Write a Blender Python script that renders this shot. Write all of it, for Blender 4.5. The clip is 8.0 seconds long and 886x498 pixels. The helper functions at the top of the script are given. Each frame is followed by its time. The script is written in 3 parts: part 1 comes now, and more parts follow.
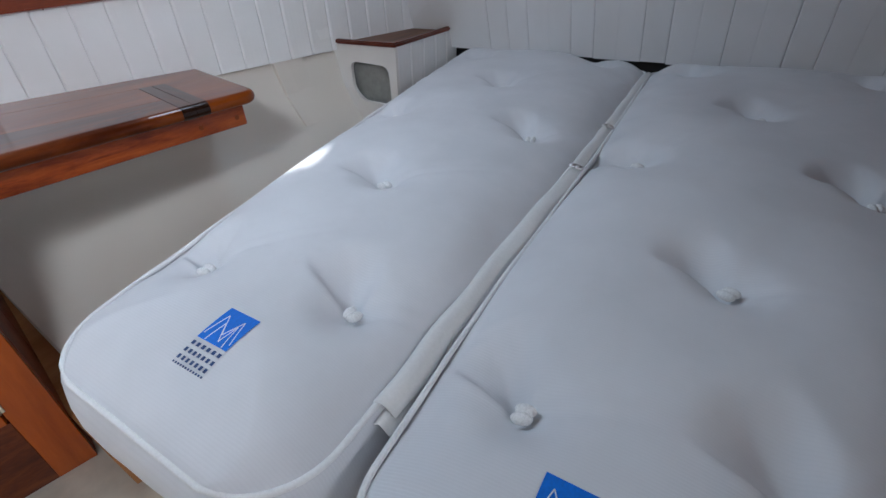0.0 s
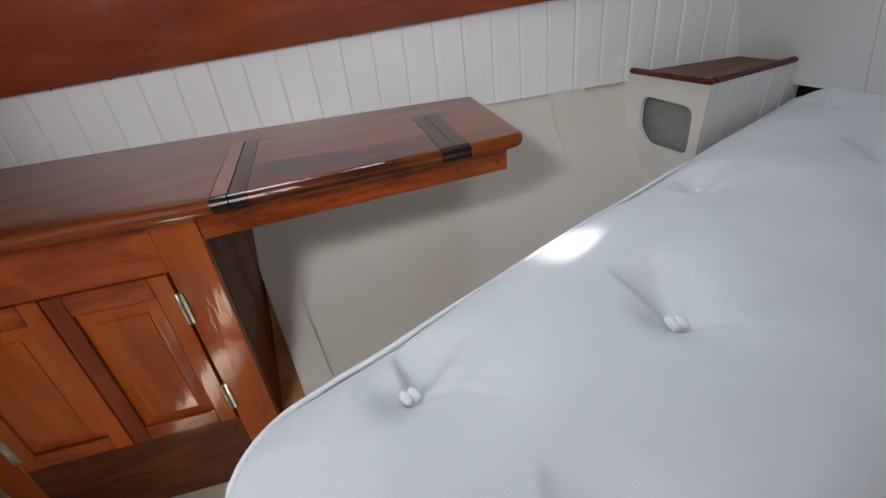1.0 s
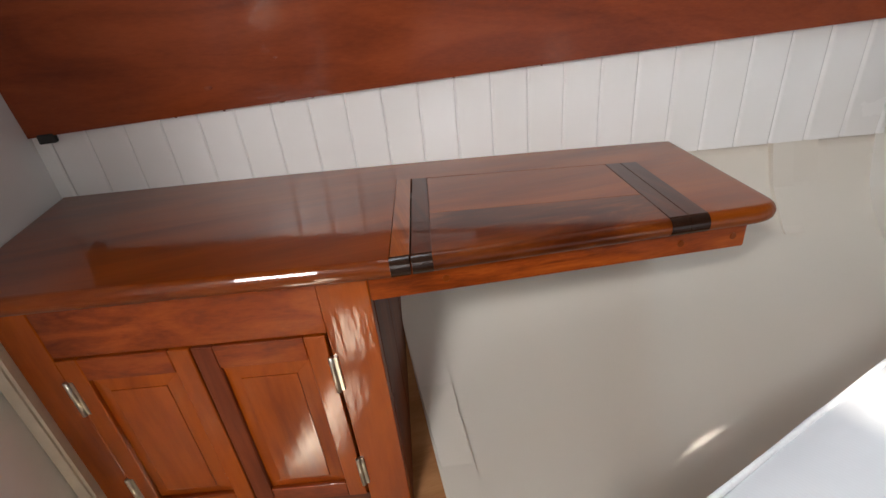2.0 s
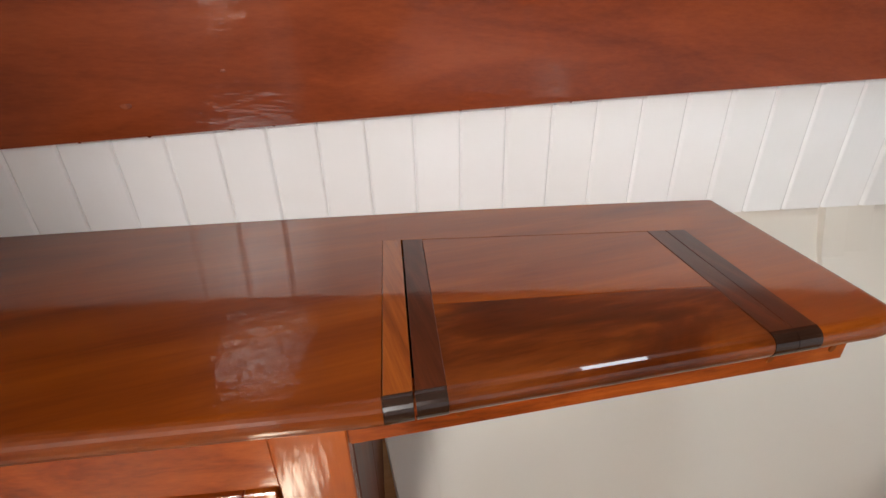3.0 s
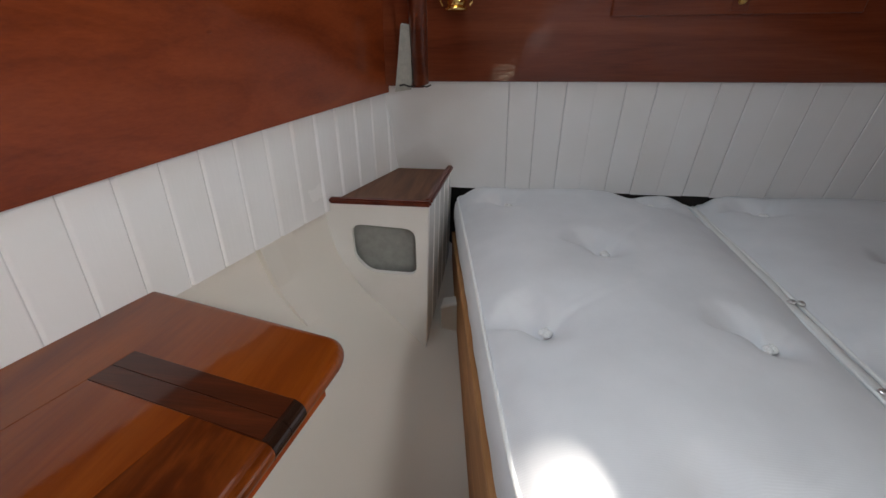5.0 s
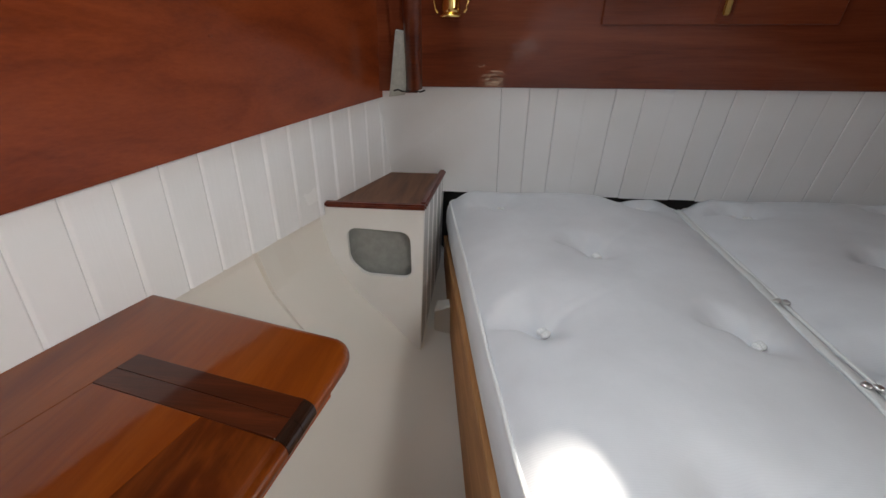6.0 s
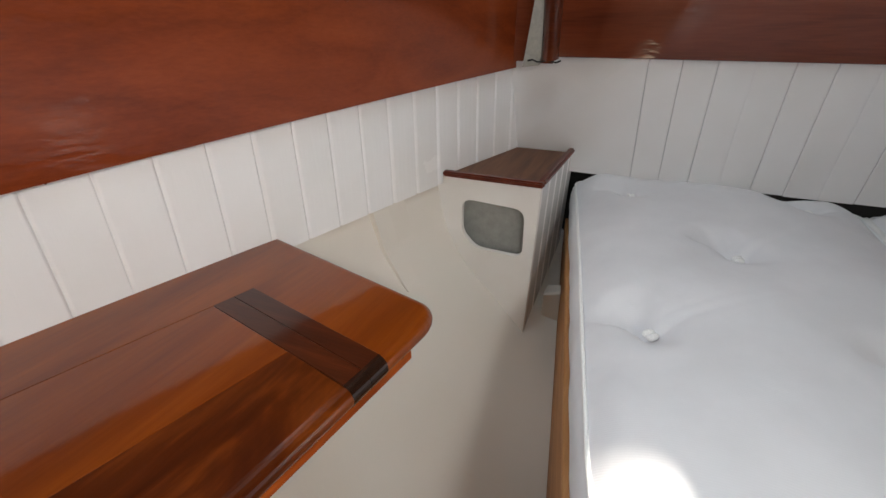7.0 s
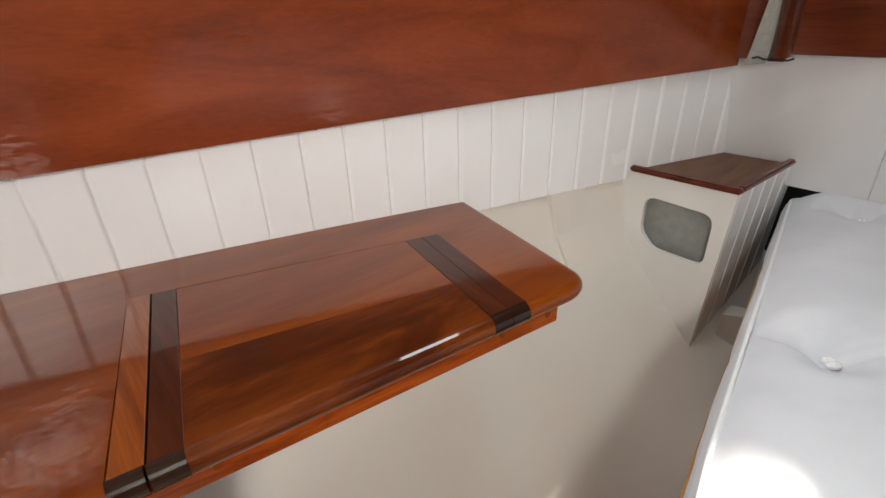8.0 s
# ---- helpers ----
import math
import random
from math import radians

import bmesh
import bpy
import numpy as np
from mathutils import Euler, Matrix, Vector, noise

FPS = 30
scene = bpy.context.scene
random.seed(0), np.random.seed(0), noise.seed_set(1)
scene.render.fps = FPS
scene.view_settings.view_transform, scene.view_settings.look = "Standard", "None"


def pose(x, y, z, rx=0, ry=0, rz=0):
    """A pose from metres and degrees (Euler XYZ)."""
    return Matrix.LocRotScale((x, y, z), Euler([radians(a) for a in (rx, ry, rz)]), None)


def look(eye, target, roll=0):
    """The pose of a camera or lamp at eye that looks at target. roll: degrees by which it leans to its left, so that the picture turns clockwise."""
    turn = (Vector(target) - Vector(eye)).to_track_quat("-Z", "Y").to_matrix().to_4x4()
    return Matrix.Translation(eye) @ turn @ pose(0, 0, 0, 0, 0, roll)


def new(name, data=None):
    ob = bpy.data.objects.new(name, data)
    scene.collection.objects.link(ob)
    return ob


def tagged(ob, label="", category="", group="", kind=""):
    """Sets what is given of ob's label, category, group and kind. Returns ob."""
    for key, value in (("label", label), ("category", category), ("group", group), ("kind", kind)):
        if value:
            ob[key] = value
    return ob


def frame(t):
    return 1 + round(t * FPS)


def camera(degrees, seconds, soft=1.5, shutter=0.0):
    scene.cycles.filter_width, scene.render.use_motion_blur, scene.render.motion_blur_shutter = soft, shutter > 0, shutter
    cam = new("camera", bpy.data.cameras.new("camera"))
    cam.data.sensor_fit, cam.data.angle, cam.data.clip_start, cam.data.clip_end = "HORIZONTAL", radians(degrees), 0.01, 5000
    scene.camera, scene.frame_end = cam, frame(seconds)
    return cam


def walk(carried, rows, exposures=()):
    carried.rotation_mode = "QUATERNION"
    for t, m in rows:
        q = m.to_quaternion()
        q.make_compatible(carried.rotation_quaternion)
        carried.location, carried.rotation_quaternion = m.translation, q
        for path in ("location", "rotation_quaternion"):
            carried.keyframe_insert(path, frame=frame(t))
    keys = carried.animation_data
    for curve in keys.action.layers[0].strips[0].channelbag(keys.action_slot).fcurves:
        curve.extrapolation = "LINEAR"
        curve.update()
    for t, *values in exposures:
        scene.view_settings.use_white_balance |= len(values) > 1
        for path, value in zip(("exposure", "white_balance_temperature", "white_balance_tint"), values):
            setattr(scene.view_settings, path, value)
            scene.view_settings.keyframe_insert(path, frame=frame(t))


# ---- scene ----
cam = camera(87.1, 8.0)
PATH = [
    (0, (-0.714, -0.991, 1.007), (0.67, -0.081, -0.115), -3.3),
    (0.5, (-0.63, -0.849, 1.013), (0.366, 0.508, -0.067), -6.3),
    (1, (-0.543, -0.757, 1.021), (0.169, 0.804, -0.006), -7.0),
    (1.5, (-0.571, -0.675, 1.031), (-0.071, 0.997, 0.053), -7.8),
    (1.7, (-0.61, -0.602, 1.038), (-0.175, 1.101, 0.084), -7.6),
    (2.8, (-0.653, -0.275, 1.042), (-0.221, 1.447, 0.121), -2.7),
    (3, (-0.626, -0.24, 1.044), (-0.063, 1.448, 0.13), -1.7),
    (3.5, (-0.57, -0.273, 1.073), (0.49, 1.152, 0.151), -0.8),
    (4, (-0.491, -0.25, 1.119), (1.082, 0.561, 0.187), 0.6),
    (4.5, (-0.473, -0.224, 1.104), (1.257, 0.223, 0.206), -0.4),
    (5.8, (-0.493, -0.188, 1.11), (1.307, 0.01, 0.263), -0.2),
    (6, (-0.495, -0.183, 1.107), (1.303, 0.029, 0.258), -0.1),
    (6.5, (-0.49, -0.182, 1.106), (1.254, 0.208, 0.208), -0.5),
    (7, (-0.465, -0.228, 1.087), (1.148, 0.512, 0.165), -1.0),
    (7.5, (-0.472, -0.264, 1.076), (0.985, 0.761, 0.166), -1.2),
    (8, (-0.533, -0.31, 1.076), (0.625, 1.047, 0.171), -1.7),
]
EXPOSURE = [(0.0, 3.15, 5850, 10), (0.5, 3.15, 6050, 10), (1.0, 3.2, 6350, 10), (1.7, 3.45, 6750, 11), (3.0, 4.0, 6900, 11), (3.5, 3.75, 6850, 11), (4.1, 3.25, 6750, 11), (4.5, 3.2, 6700, 11), (6.0, 3.35, 6850, 11), (7.0, 3.55, 6950, 11), (8.0, 3.75, 7100, 11)]
walk(cam, [(t, look(e, g, r)) for t, e, g, r in PATH], EXPOSURE)

# ---------------------------------------------------------------- light
world = bpy.data.worlds.new("sky")
scene.world = world
world.use_nodes = True
_sky = world.node_tree.nodes.new("ShaderNodeTexSky")
_sky.sky_type = "NISHITA"
_sky.sun_disc = False
_bg = world.node_tree.nodes["Background"]
world.node_tree.links.new(_sky.outputs[0], _bg.inputs[0])
_bg.inputs[1].default_value = 0.05

# the sun comes through one small oval deck light and lands on the edge of the mattress
CEIL = 1.86
STAR = -1.83
PATCH = Vector((-0.122, -0.287, 0.642))
PORT = Vector((-0.42, -0.95, CEIL))
SUN_DIR = (PATCH - PORT).normalized()
sun = new("sun", bpy.data.lights.new("sun", "SUN"))
sun.data.energy, sun.data.angle, sun.data.color = 4.0, radians(3.0), (1.0, 0.95, 0.88)
sun.matrix_world = look(PORT - SUN_DIR * 5, PATCH)
_sky.sun_elevation = math.asin(-SUN_DIR.z)
_sky.sun_rotation = math.atan2(-SUN_DIR.x, -SUN_DIR.y)


def sky_lamp(name, eye, target, sx, sy, watts, colour=(0.9, 0.96, 1.0), spread=180):
    lamp = new(name, bpy.data.lights.new(name, "AREA"))
    lamp.data.shape, lamp.data.size, lamp.data.size_y = "RECTANGLE", sx, sy
    lamp.data.energy, lamp.data.color, lamp.data.spread = watts, colour, radians(spread)
    lamp.matrix_world = look(eye, target)
    return lamp


HX, HY, WX = 0.28, -0.06, -0.68
# daylight stand-ins for the hatch and the open companionway behind
sky_lamp("hatch_daylight", (HX, HY, CEIL - 0.012), (HX, HY, 0), 0.26, 0.26, 0.30, (0.74, 0.88, 1.0))
sky_lamp("port_fill", (-0.32, 0.340, 1.67), (-0.25, -0.70, 0.95), 0.62, 0.20, 0.52, (0.76, 0.89, 1.0), 115)
sky_lamp("companionway_daylight", (-1.60, -1.57, CEIL + 0.03), (-1.3, -1.0, 0.6), 0.60, 0.46, 1.45, (0.98, 0.98, 1.0))
sky_lamp("passage_fill", (-1.62, -1.22, CEIL - 0.004), (-0.05, 0.0, 0.92), 0.40, 0.26, 0.34, (0.97, 0.98, 1.0), 66)
sky_lamp("starboard_fill", (WX, -1.815, 1.25), (-0.15, 0.4, 1.12), 0.80, 0.26, 0.32, (0.97, 0.98, 1.0), 95)


# ---------------------------------------------------------------- materials
def _nodes(name):
    m = bpy.data.materials.new(name)
    m.use_nodes = True
    nt = m.node_tree
    return m, nt, nt.nodes["Principled BSDF"]


def _n(nt, kind, **vals):
    node = nt.nodes.new(kind)
    for k, v in vals.items():
        node.inputs[k.replace("_", " ")].default_value = v
    return node


def _ramp(nt, src, stops, ease=False):
    r = nt.nodes.new("ShaderNodeValToRGB")
    while len(r.color_ramp.elements) < len(stops):
        r.color_ramp.elements.new(0.5)
    for el, (p, c) in zip(r.color_ramp.elements, stops):
        el.position, el.color = p, (*c, 1)
    if ease:
        r.color_ramp.interpolation = "EASE"
    nt.links.new(src, r.inputs[0])
    return r.outputs[0]


def _coords(nt, scale, rot=(0, 0, 0), shift=True):
    tc = nt.nodes.new("ShaderNodeTexCoord")
    mp = nt.nodes.new("ShaderNodeMapping")
    mp.inputs["Scale"].default_value = scale
    mp.inputs["Rotation"].default_value = rot
    nt.links.new(tc.outputs["Object"], mp.inputs["Vector"])
    if not shift:
        return mp.outputs[0]
    oi = nt.nodes.new("ShaderNodeObjectInfo")
    mul = nt.nodes.new("ShaderNodeMath")
    mul.operation = "MULTIPLY"
    mul.inputs[1].default_value = 7.0
    nt.links.new(oi.outputs["Random"], mul.inputs[0])
    add = nt.nodes.new("ShaderNodeVectorMath")
    add.operation = "ADD"
    nt.links.new(mp.outputs[0], add.inputs[0])
    nt.links.new(mul.outputs[0], add.inputs[1])
    return add.outputs[0]


def _bump(nt, bsdf, src, strength, dist, under=None, socket="Normal"):
    b = nt.nodes.new("ShaderNodeBump")
    b.inputs["Strength"].default_value, b.inputs["Distance"].default_value = strength, dist
    nt.links.new(src, b.inputs["Height"])
    if under:
        nt.links.new(under, b.inputs["Normal"])
    nt.links.new(b.outputs[0], bsdf.inputs[socket])
    return b.outputs[0]


def wood(name, dark, mid, light, along="x", fine=1.0, rough=0.32, coat=0.85, coat_rough=0.06, ripple=0.25, figure=1.0, stretch=9.0, swirl=0.9, ior=1.5):
    """Varnished timber: fine pores, broad ribbons of colour, and a slightly uneven coat of varnish."""
    m, nt, p = _nodes(name)
    st = {"x": (1.0, stretch, stretch), "y": (stretch, 1.0, stretch), "z": (stretch, stretch, 1.0)}[along]
    turn = (0, 0, 0.20) if along == "x" else (0, 0, 0)
    co = _coords(nt, st, turn)
    big = _n(nt, "ShaderNodeTexNoise", Scale=1.7 * figure, Detail=4.0, Roughness=0.55, Distortion=swirl)
    nt.links.new(co, big.inputs["Vector"])
    st2 = tuple(v * (6 if v > 1 else 2.2) for v in st)
    co2 = _coords(nt, st2, turn)
    small = _n(nt, "ShaderNodeTexNoise", Scale=4.0 * fine, Detail=5.0, Roughness=0.65, Distortion=0.3)
    nt.links.new(co2, small.inputs["Vector"])
    mix = nt.nodes.new("ShaderNodeMix")
    mix.data_type = "FLOAT"
    mix.inputs["Factor"].default_value = 0.28
    nt.links.new(big.outputs["Fac"], mix.inputs["A"])
    nt.links.new(small.outputs["Fac"], mix.inputs["B"])
    col = _ramp(nt, mix.outputs["Result"], [(0.33, dark), (0.5, mid), (0.68, light)])
    nt.links.new(col, p.inputs["Base Color"])
    rr = nt.nodes.new("ShaderNodeMapRange")
    rr.inputs["To Min"].default_value, rr.inputs["To Max"].default_value = rough - 0.06, rough + 0.1
    nt.links.new(small.outputs["Fac"], rr.inputs["Value"])
    nt.links.new(rr.outputs[0], p.inputs["Roughness"])
    p.inputs["Coat Weight"].default_value = coat
    p.inputs["Coat Roughness"].default_value = coat_rough
    p.inputs["Coat IOR"].default_value = ior
    p.inputs["Specular IOR Level"].default_value = 0.12
    _bump(nt, p, small.outputs["Fac"], 0.12, 0.001)
    co3 = _coords(nt, tuple(1.6 if v > 1 else 0.35 for v in st))
    wav = _n(nt, "ShaderNodeTexNoise", Scale=55.0, Detail=2.0, Roughness=0.5)
    nt.links.new(co3, wav.inputs["Vector"])
    _bump(nt, p, wav.outputs["Fac"], ripple, 0.002, socket="Coat Normal")
    return m


def paint(name, base, rough=0.35, dirt=(0.55, 0.5, 0.42), amount=0.25, brush="z", bump=0.12, scale=1.0, swell=0.14):
    """Brushed gloss paint with faint brush marks, yellowed blotches and a little grime."""
    m, nt, p = _nodes(name)
    co = _coords(nt, (1, 1, 1))
    blot = _n(nt, "ShaderNodeTexNoise", Scale=5.0 * scale, Detail=6.0 if swell > 0.1 else 2.0, Roughness=0.5)
    nt.links.new(co, blot.inputs["Vector"])
    fac = _ramp(nt, blot.outputs["Fac"], [(0.25, (0, 0, 0)), (0.85, (amount,) * 3)], True)
    mix = nt.nodes.new("ShaderNodeMix")
    mix.data_type = "RGBA"
    mix.inputs["A"].default_value, mix.inputs["B"].default_value = (*base, 1), (*dirt, 1)
    nt.links.new(fac, mix.inputs["Factor"])
    nt.links.new(mix.outputs["Result"], p.inputs["Base Color"])
    st = {"z": (60, 60, 3), "x": (3, 60, 60), "n": (14, 14, 14)}[brush]
    co2 = _coords(nt, st)
    br = _n(nt, "ShaderNodeTexNoise", Scale=2.0, Detail=4.0, Roughness=0.6)
    nt.links.new(co2, br.inputs["Vector"])
    rr = nt.nodes.new("ShaderNodeMapRange")
    rr.inputs["To Min"].default_value, rr.inputs["To Max"].default_value = rough - 0.08, rough + 0.12
    nt.links.new(blot.outputs["Fac"], rr.inputs["Value"])
    nt.links.new(rr.outputs[0], p.inputs["Roughness"])
    first = _bump(nt, p, br.outputs["Fac"], bump, 0.002)
    _bump(nt, p, blot.outputs["Fac"], swell, 0.006, under=first)
    return m


def cloth(name, base):
    """Ribbed cotton ticking: fine parallel ribs, soft creases and a matt sheen."""
    m, nt, p = _nodes(name)
    co = _coords(nt, (1, 1, 1), shift=False)
    wv = _n(nt, "ShaderNodeTexWave", Scale=95.0, Distortion=0.6, Detail=1.0)
    wv.bands_direction = "X"
    nt.links.new(co, wv.inputs["Vector"])
    no = _n(nt, "ShaderNodeTexNoise", Scale=7.0, Detail=5.0, Roughness=0.55)
    nt.links.new(co, no.inputs["Vector"])
    fib = _n(nt, "ShaderNodeTexNoise", Scale=600.0, Detail=2.0)
    nt.links.new(co, fib.inputs["Vector"])
    dark = tuple(c * 0.9 for c in base)
    col = _ramp(nt, no.outputs["Fac"], [(0.3, dark), (0.7, base)])
    mix = nt.nodes.new("ShaderNodeMix")
    mix.data_type, mix.blend_type = "RGBA", "MULTIPLY"
    mix.inputs["Factor"].default_value = 0.10
    rib = _ramp(nt, wv.outputs["Fac"], [(0.0, (0.8, 0.8, 0.8)), (0.55, (1, 1, 1))])
    nt.links.new(col, mix.inputs["A"])
    nt.links.new(rib, mix.inputs["B"])
    nt.links.new(mix.outputs["Result"], p.inputs["Base Color"])
    p.inputs["Roughness"].default_value = 0.85
    p.inputs["Sheen Weight"].default_value = 0.15
    p.inputs["Specular IOR Level"].default_value = 0.2
    a = _bump(nt, p, wv.outputs["Fac"], 0.08, 0.0008)
    b = _bump(nt, p, fib.outputs["Fac"], 0.15, 0.0005, under=a)
    _bump(nt, p, no.outputs["Fac"], 0.22, 0.012, under=b)
    return m


def plain(name, base, rough=0.5, metal=0.0, bump=0.1, scale=40.0, vary=0.12):
    m, nt, p = _nodes(name)
    co = _coords(nt, (1, 1, 1))
    no = _n(nt, "ShaderNodeTexNoise", Scale=scale, Detail=5.0, Roughness=0.6)
    nt.links.new(co, no.inputs["Vector"])
    lo = tuple(c * (1 - vary) for c in base)
    hi = tuple(min(1, c * (1 + vary)) for c in base)
    nt.links.new(_ramp(nt, no.outputs["Fac"], [(0.3, lo), (0.7, hi)]), p.inputs["Base Color"])
    p.inputs["Roughness"].default_value, p.inputs["Metallic"].default_value = rough, metal
    _bump(nt, p, no.outputs["Fac"], bump, 0.002)
    return m


PANEL = wood("mahogany_panel", (0.160, 0.027, 0.007), (0.235, 0.043, 0.011), (0.30, 0.060, 0.016), "x", 1.2, 0.36, 0.6, 0.05, 0.42, 0.8)
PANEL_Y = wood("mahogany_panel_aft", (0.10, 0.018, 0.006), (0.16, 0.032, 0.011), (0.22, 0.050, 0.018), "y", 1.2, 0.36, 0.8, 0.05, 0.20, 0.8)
SHELF = wood("varnished_top", (0.130, 0.0220, 0.0018), (0.190, 0.0370, 0.0028), (0.250, 0.0570, 0.0050), "x", 1.0, 0.3, 0.72, 0.03, 0.06, 1.0, 6.0, 0.9, 1.5)
FIGURED = wood("figured_board", (0.034, 0.0055, 0.0008), (0.075, 0.0130, 0.0013), (0.19, 0.041, 0.0045), "x", 1.0, 0.3, 0.72, 0.03, 0.06, 1.6, 3.0, 1.5, 1.5)
STRIP = wood("dark_strip", (0.028, 0.006, 0.002), (0.060, 0.013, 0.004), (0.12, 0.026, 0.007), "y", 1.5, 0.3, 0.55, 0.05, 0.12)
GOLD_STRIP = wood("amber_strip", (0.09, 0.016, 0.003), (0.22, 0.048, 0.007), (0.36, 0.10, 0.014), "y", 1.5, 0.3, 1.0, 0.05, 0.12)
BLACK_END = plain("dark_end_grain", (0.022, 0.009, 0.005), 0.16)
APRON = wood("striped_apron", (0.12, 0.018, 0.003), (0.29, 0.052, 0.007), (0.44, 0.098, 0.014), "x", 1.6, 0.3, 0.9, 0.07, 0.2, 2.2)
CAB = wood("cabinet_front", (0.22, 0.036, 0.0025), (0.36, 0.068, 0.004), (0.46, 0.100, 0.007), "z", 0.9, 0.3, 1.0, 0.07, 0.26, 0.9, 4.0, 1.4)
CAB_X = wood("cabinet_rail", (0.15, 0.022, 0.003), (0.28, 0.048, 0.006), (0.40, 0.082, 0.011), "x", 1.2, 0.3, 1.0, 0.07, 0.26, 1.8)
CAB_LOW_SHADE = wood("cabinet_plinth_shade", (0.045, 0.008, 0.0025), (0.10, 0.020, 0.005), (0.18, 0.042, 0.009), "x", 1.0, 0.34, 0.8, 0.1, 0.3, 1.2)
CAB_DARK = wood("dark_timber_shade", (0.09, 0.018, 0.006), (0.18, 0.036, 0.012), (0.27, 0.062, 0.02), "z", 1.0, 0.4, 0.35, 0.15, 0.2)
BOXTOP = wood("brown_veneer", (0.07, 0.028, 0.013), (0.14, 0.058, 0.028), (0.20, 0.09, 0.046), "x", 1.4, 0.5, 0.2, 0.3, 0.1, 2.4)
TRIM = wood("mahogany_trim", (0.06, 0.012, 0.007), (0.11, 0.022, 0.012), (0.17, 0.04, 0.02), "x", 1.4, 0.35, 0.6, 0.15, 0.1)
PLY = wood("bare_plywood", (0.30, 0.13, 0.05), (0.42, 0.20, 0.08), (0.52, 0.27, 0.12), "x", 1.2, 0.6, 0.1, 0.4, 0.1)
WHITE = paint("white_board_paint", (0.87, 0.865, 0.86), 0.21, (0.68, 0.65, 0.59), 0.3, "z", 0.20)
BOX_PAINT = paint("locker_paint", (0.83, 0.815, 0.785), 0.3, (0.62, 0.56, 0.47), 0.3, "n", 0.2)
WHITE_BOX = paint("white_cabinet_paint", (0.80, 0.80, 0.785), 0.4, (0.64, 0.6, 0.52), 0.25, "n", 0.1)
HULL = paint("hull_paint", (0.75, 0.705, 0.635), 0.33, (0.60, 0.54, 0.45), 0.25, "n", 0.10, 0.6, 0.0)
GREY_SHADE = plain("locker_inside_shade", (0.31, 0.32, 0.30), 0.6)
DARKGAP = plain("dark_recess", (0.03, 0.027, 0.024), 0.8)
CREAM = plain("cream_sole", (0.62, 0.56, 0.46), 0.5, scale=12)
CEILING = plain("ceiling_cream", (0.58, 0.51, 0.43), 0.5, scale=6)
TICKING = cloth("cotton_ticking", (0.76, 0.765, 0.785))
PIPING = plain("white_piping", (0.84, 0.84, 0.83), 0.8, scale=300, bump=0.03, vary=0.05)
FLAP = plain("webbing", (0.78, 0.77, 0.75), 0.8, scale=250, bump=0.03, vary=0.04)
FELT = plain("felt_tuft", (0.85, 0.85, 0.84), 0.95, scale=400, bump=0.3)
BLUE = plain("blue_print", (0.002, 0.16, 0.68), 0.7, scale=300)
INK = plain("ink_print", (0.03, 0.07, 0.20), 0.7, scale=300)
LINE = plain("white_print", (0.78, 0.82, 0.88), 0.7, scale=300)
STEEL = plain("dull_steel", (0.62, 0.58, 0.50), 0.28, 1.0, scale=120)
CHROME = plain("bright_steel", (0.96, 0.95, 0.92), 0.32, 1.0)
BRASS = plain("polished_brass", (0.85, 0.58, 0.20), 0.15, 1.0, scale=60)
CAULK = plain("grey_caulk", (0.42, 0.41, 0.36), 0.7, scale=90)
GREEN = plain("dark_green_baize", (0.006, 0.018, 0.016), 0.95, scale=300)


# ---------------------------------------------------------------- building helpers
def thing(name, label, category, group="", kind="", m=None):
    ob = new(name)
    if m is not None:
        ob.matrix_world = m
    return tagged(ob, label, category, group, kind)


def part(name, bm, material, parent=None, label="", smooth=False):
    me = bpy.data.meshes.new(name)
    bmesh.ops.recalc_face_normals(bm, faces=bm.faces[:])
    bm.to_mesh(me)
    bm.free()
    me.materials.append(material)
    if smooth:
        for poly in me.polygons:
            poly.use_smooth = True
    ob = new(name, me)
    if parent is not None:
        ob.parent = parent
    if label:
        ob["label"] = label
    return ob


def solo(name, bm, material, label, category, group="", kind="", smooth=False):
    return tagged(part(name, bm, material, None, "", smooth), label, category, group, kind)


def add_box(bm, lo, hi, bevel=0.0, seg=1):
    lo, hi = Vector(lo), Vector(hi)
    r = bmesh.ops.create_cube(bm, size=1, matrix=Matrix.Translation((lo + hi) / 2) @ Matrix.Diagonal((*(hi - lo), 1)))
    if bevel:
        es = list({e for v in r["verts"] for e in v.link_edges})
        bmesh.ops.bevel(bm, geom=es, offset=bevel, segments=seg, affect="EDGES")
    return bm


def box(lo, hi, bevel=0.0, seg=1):
    return add_box(bmesh.new(), lo, hi, bevel, seg)


def prism(pts, z0, z1, bevel=0.0, seg=2):
    """An upright prism on a plan polygon; z0 and z1 may be functions of (x, y)."""
    f0 = z0 if callable(z0) else (lambda x, y: z0)
    f1 = z1 if callable(z1) else (lambda x, y: z1)
    bm = bmesh.new()
    a = [bm.verts.new((x, y, f0(x, y))) for x, y in pts]
    b = [bm.verts.new((x, y, f1(x, y))) for x, y in pts]
    n = len(pts)
    bm.faces.new(a[::-1])
    bm.faces.new(b)
    for i in range(n):
        bm.faces.new((a[i], a[(i + 1) % n], b[(i + 1) % n], b[i]))
    bm.normal_update()
    if bevel:
        es = bm.edges[:]
        bmesh.ops.bevel(bm, geom=es, offset=bevel, segments=seg, affect="EDGES", clamp_overlap=True)
    return bm


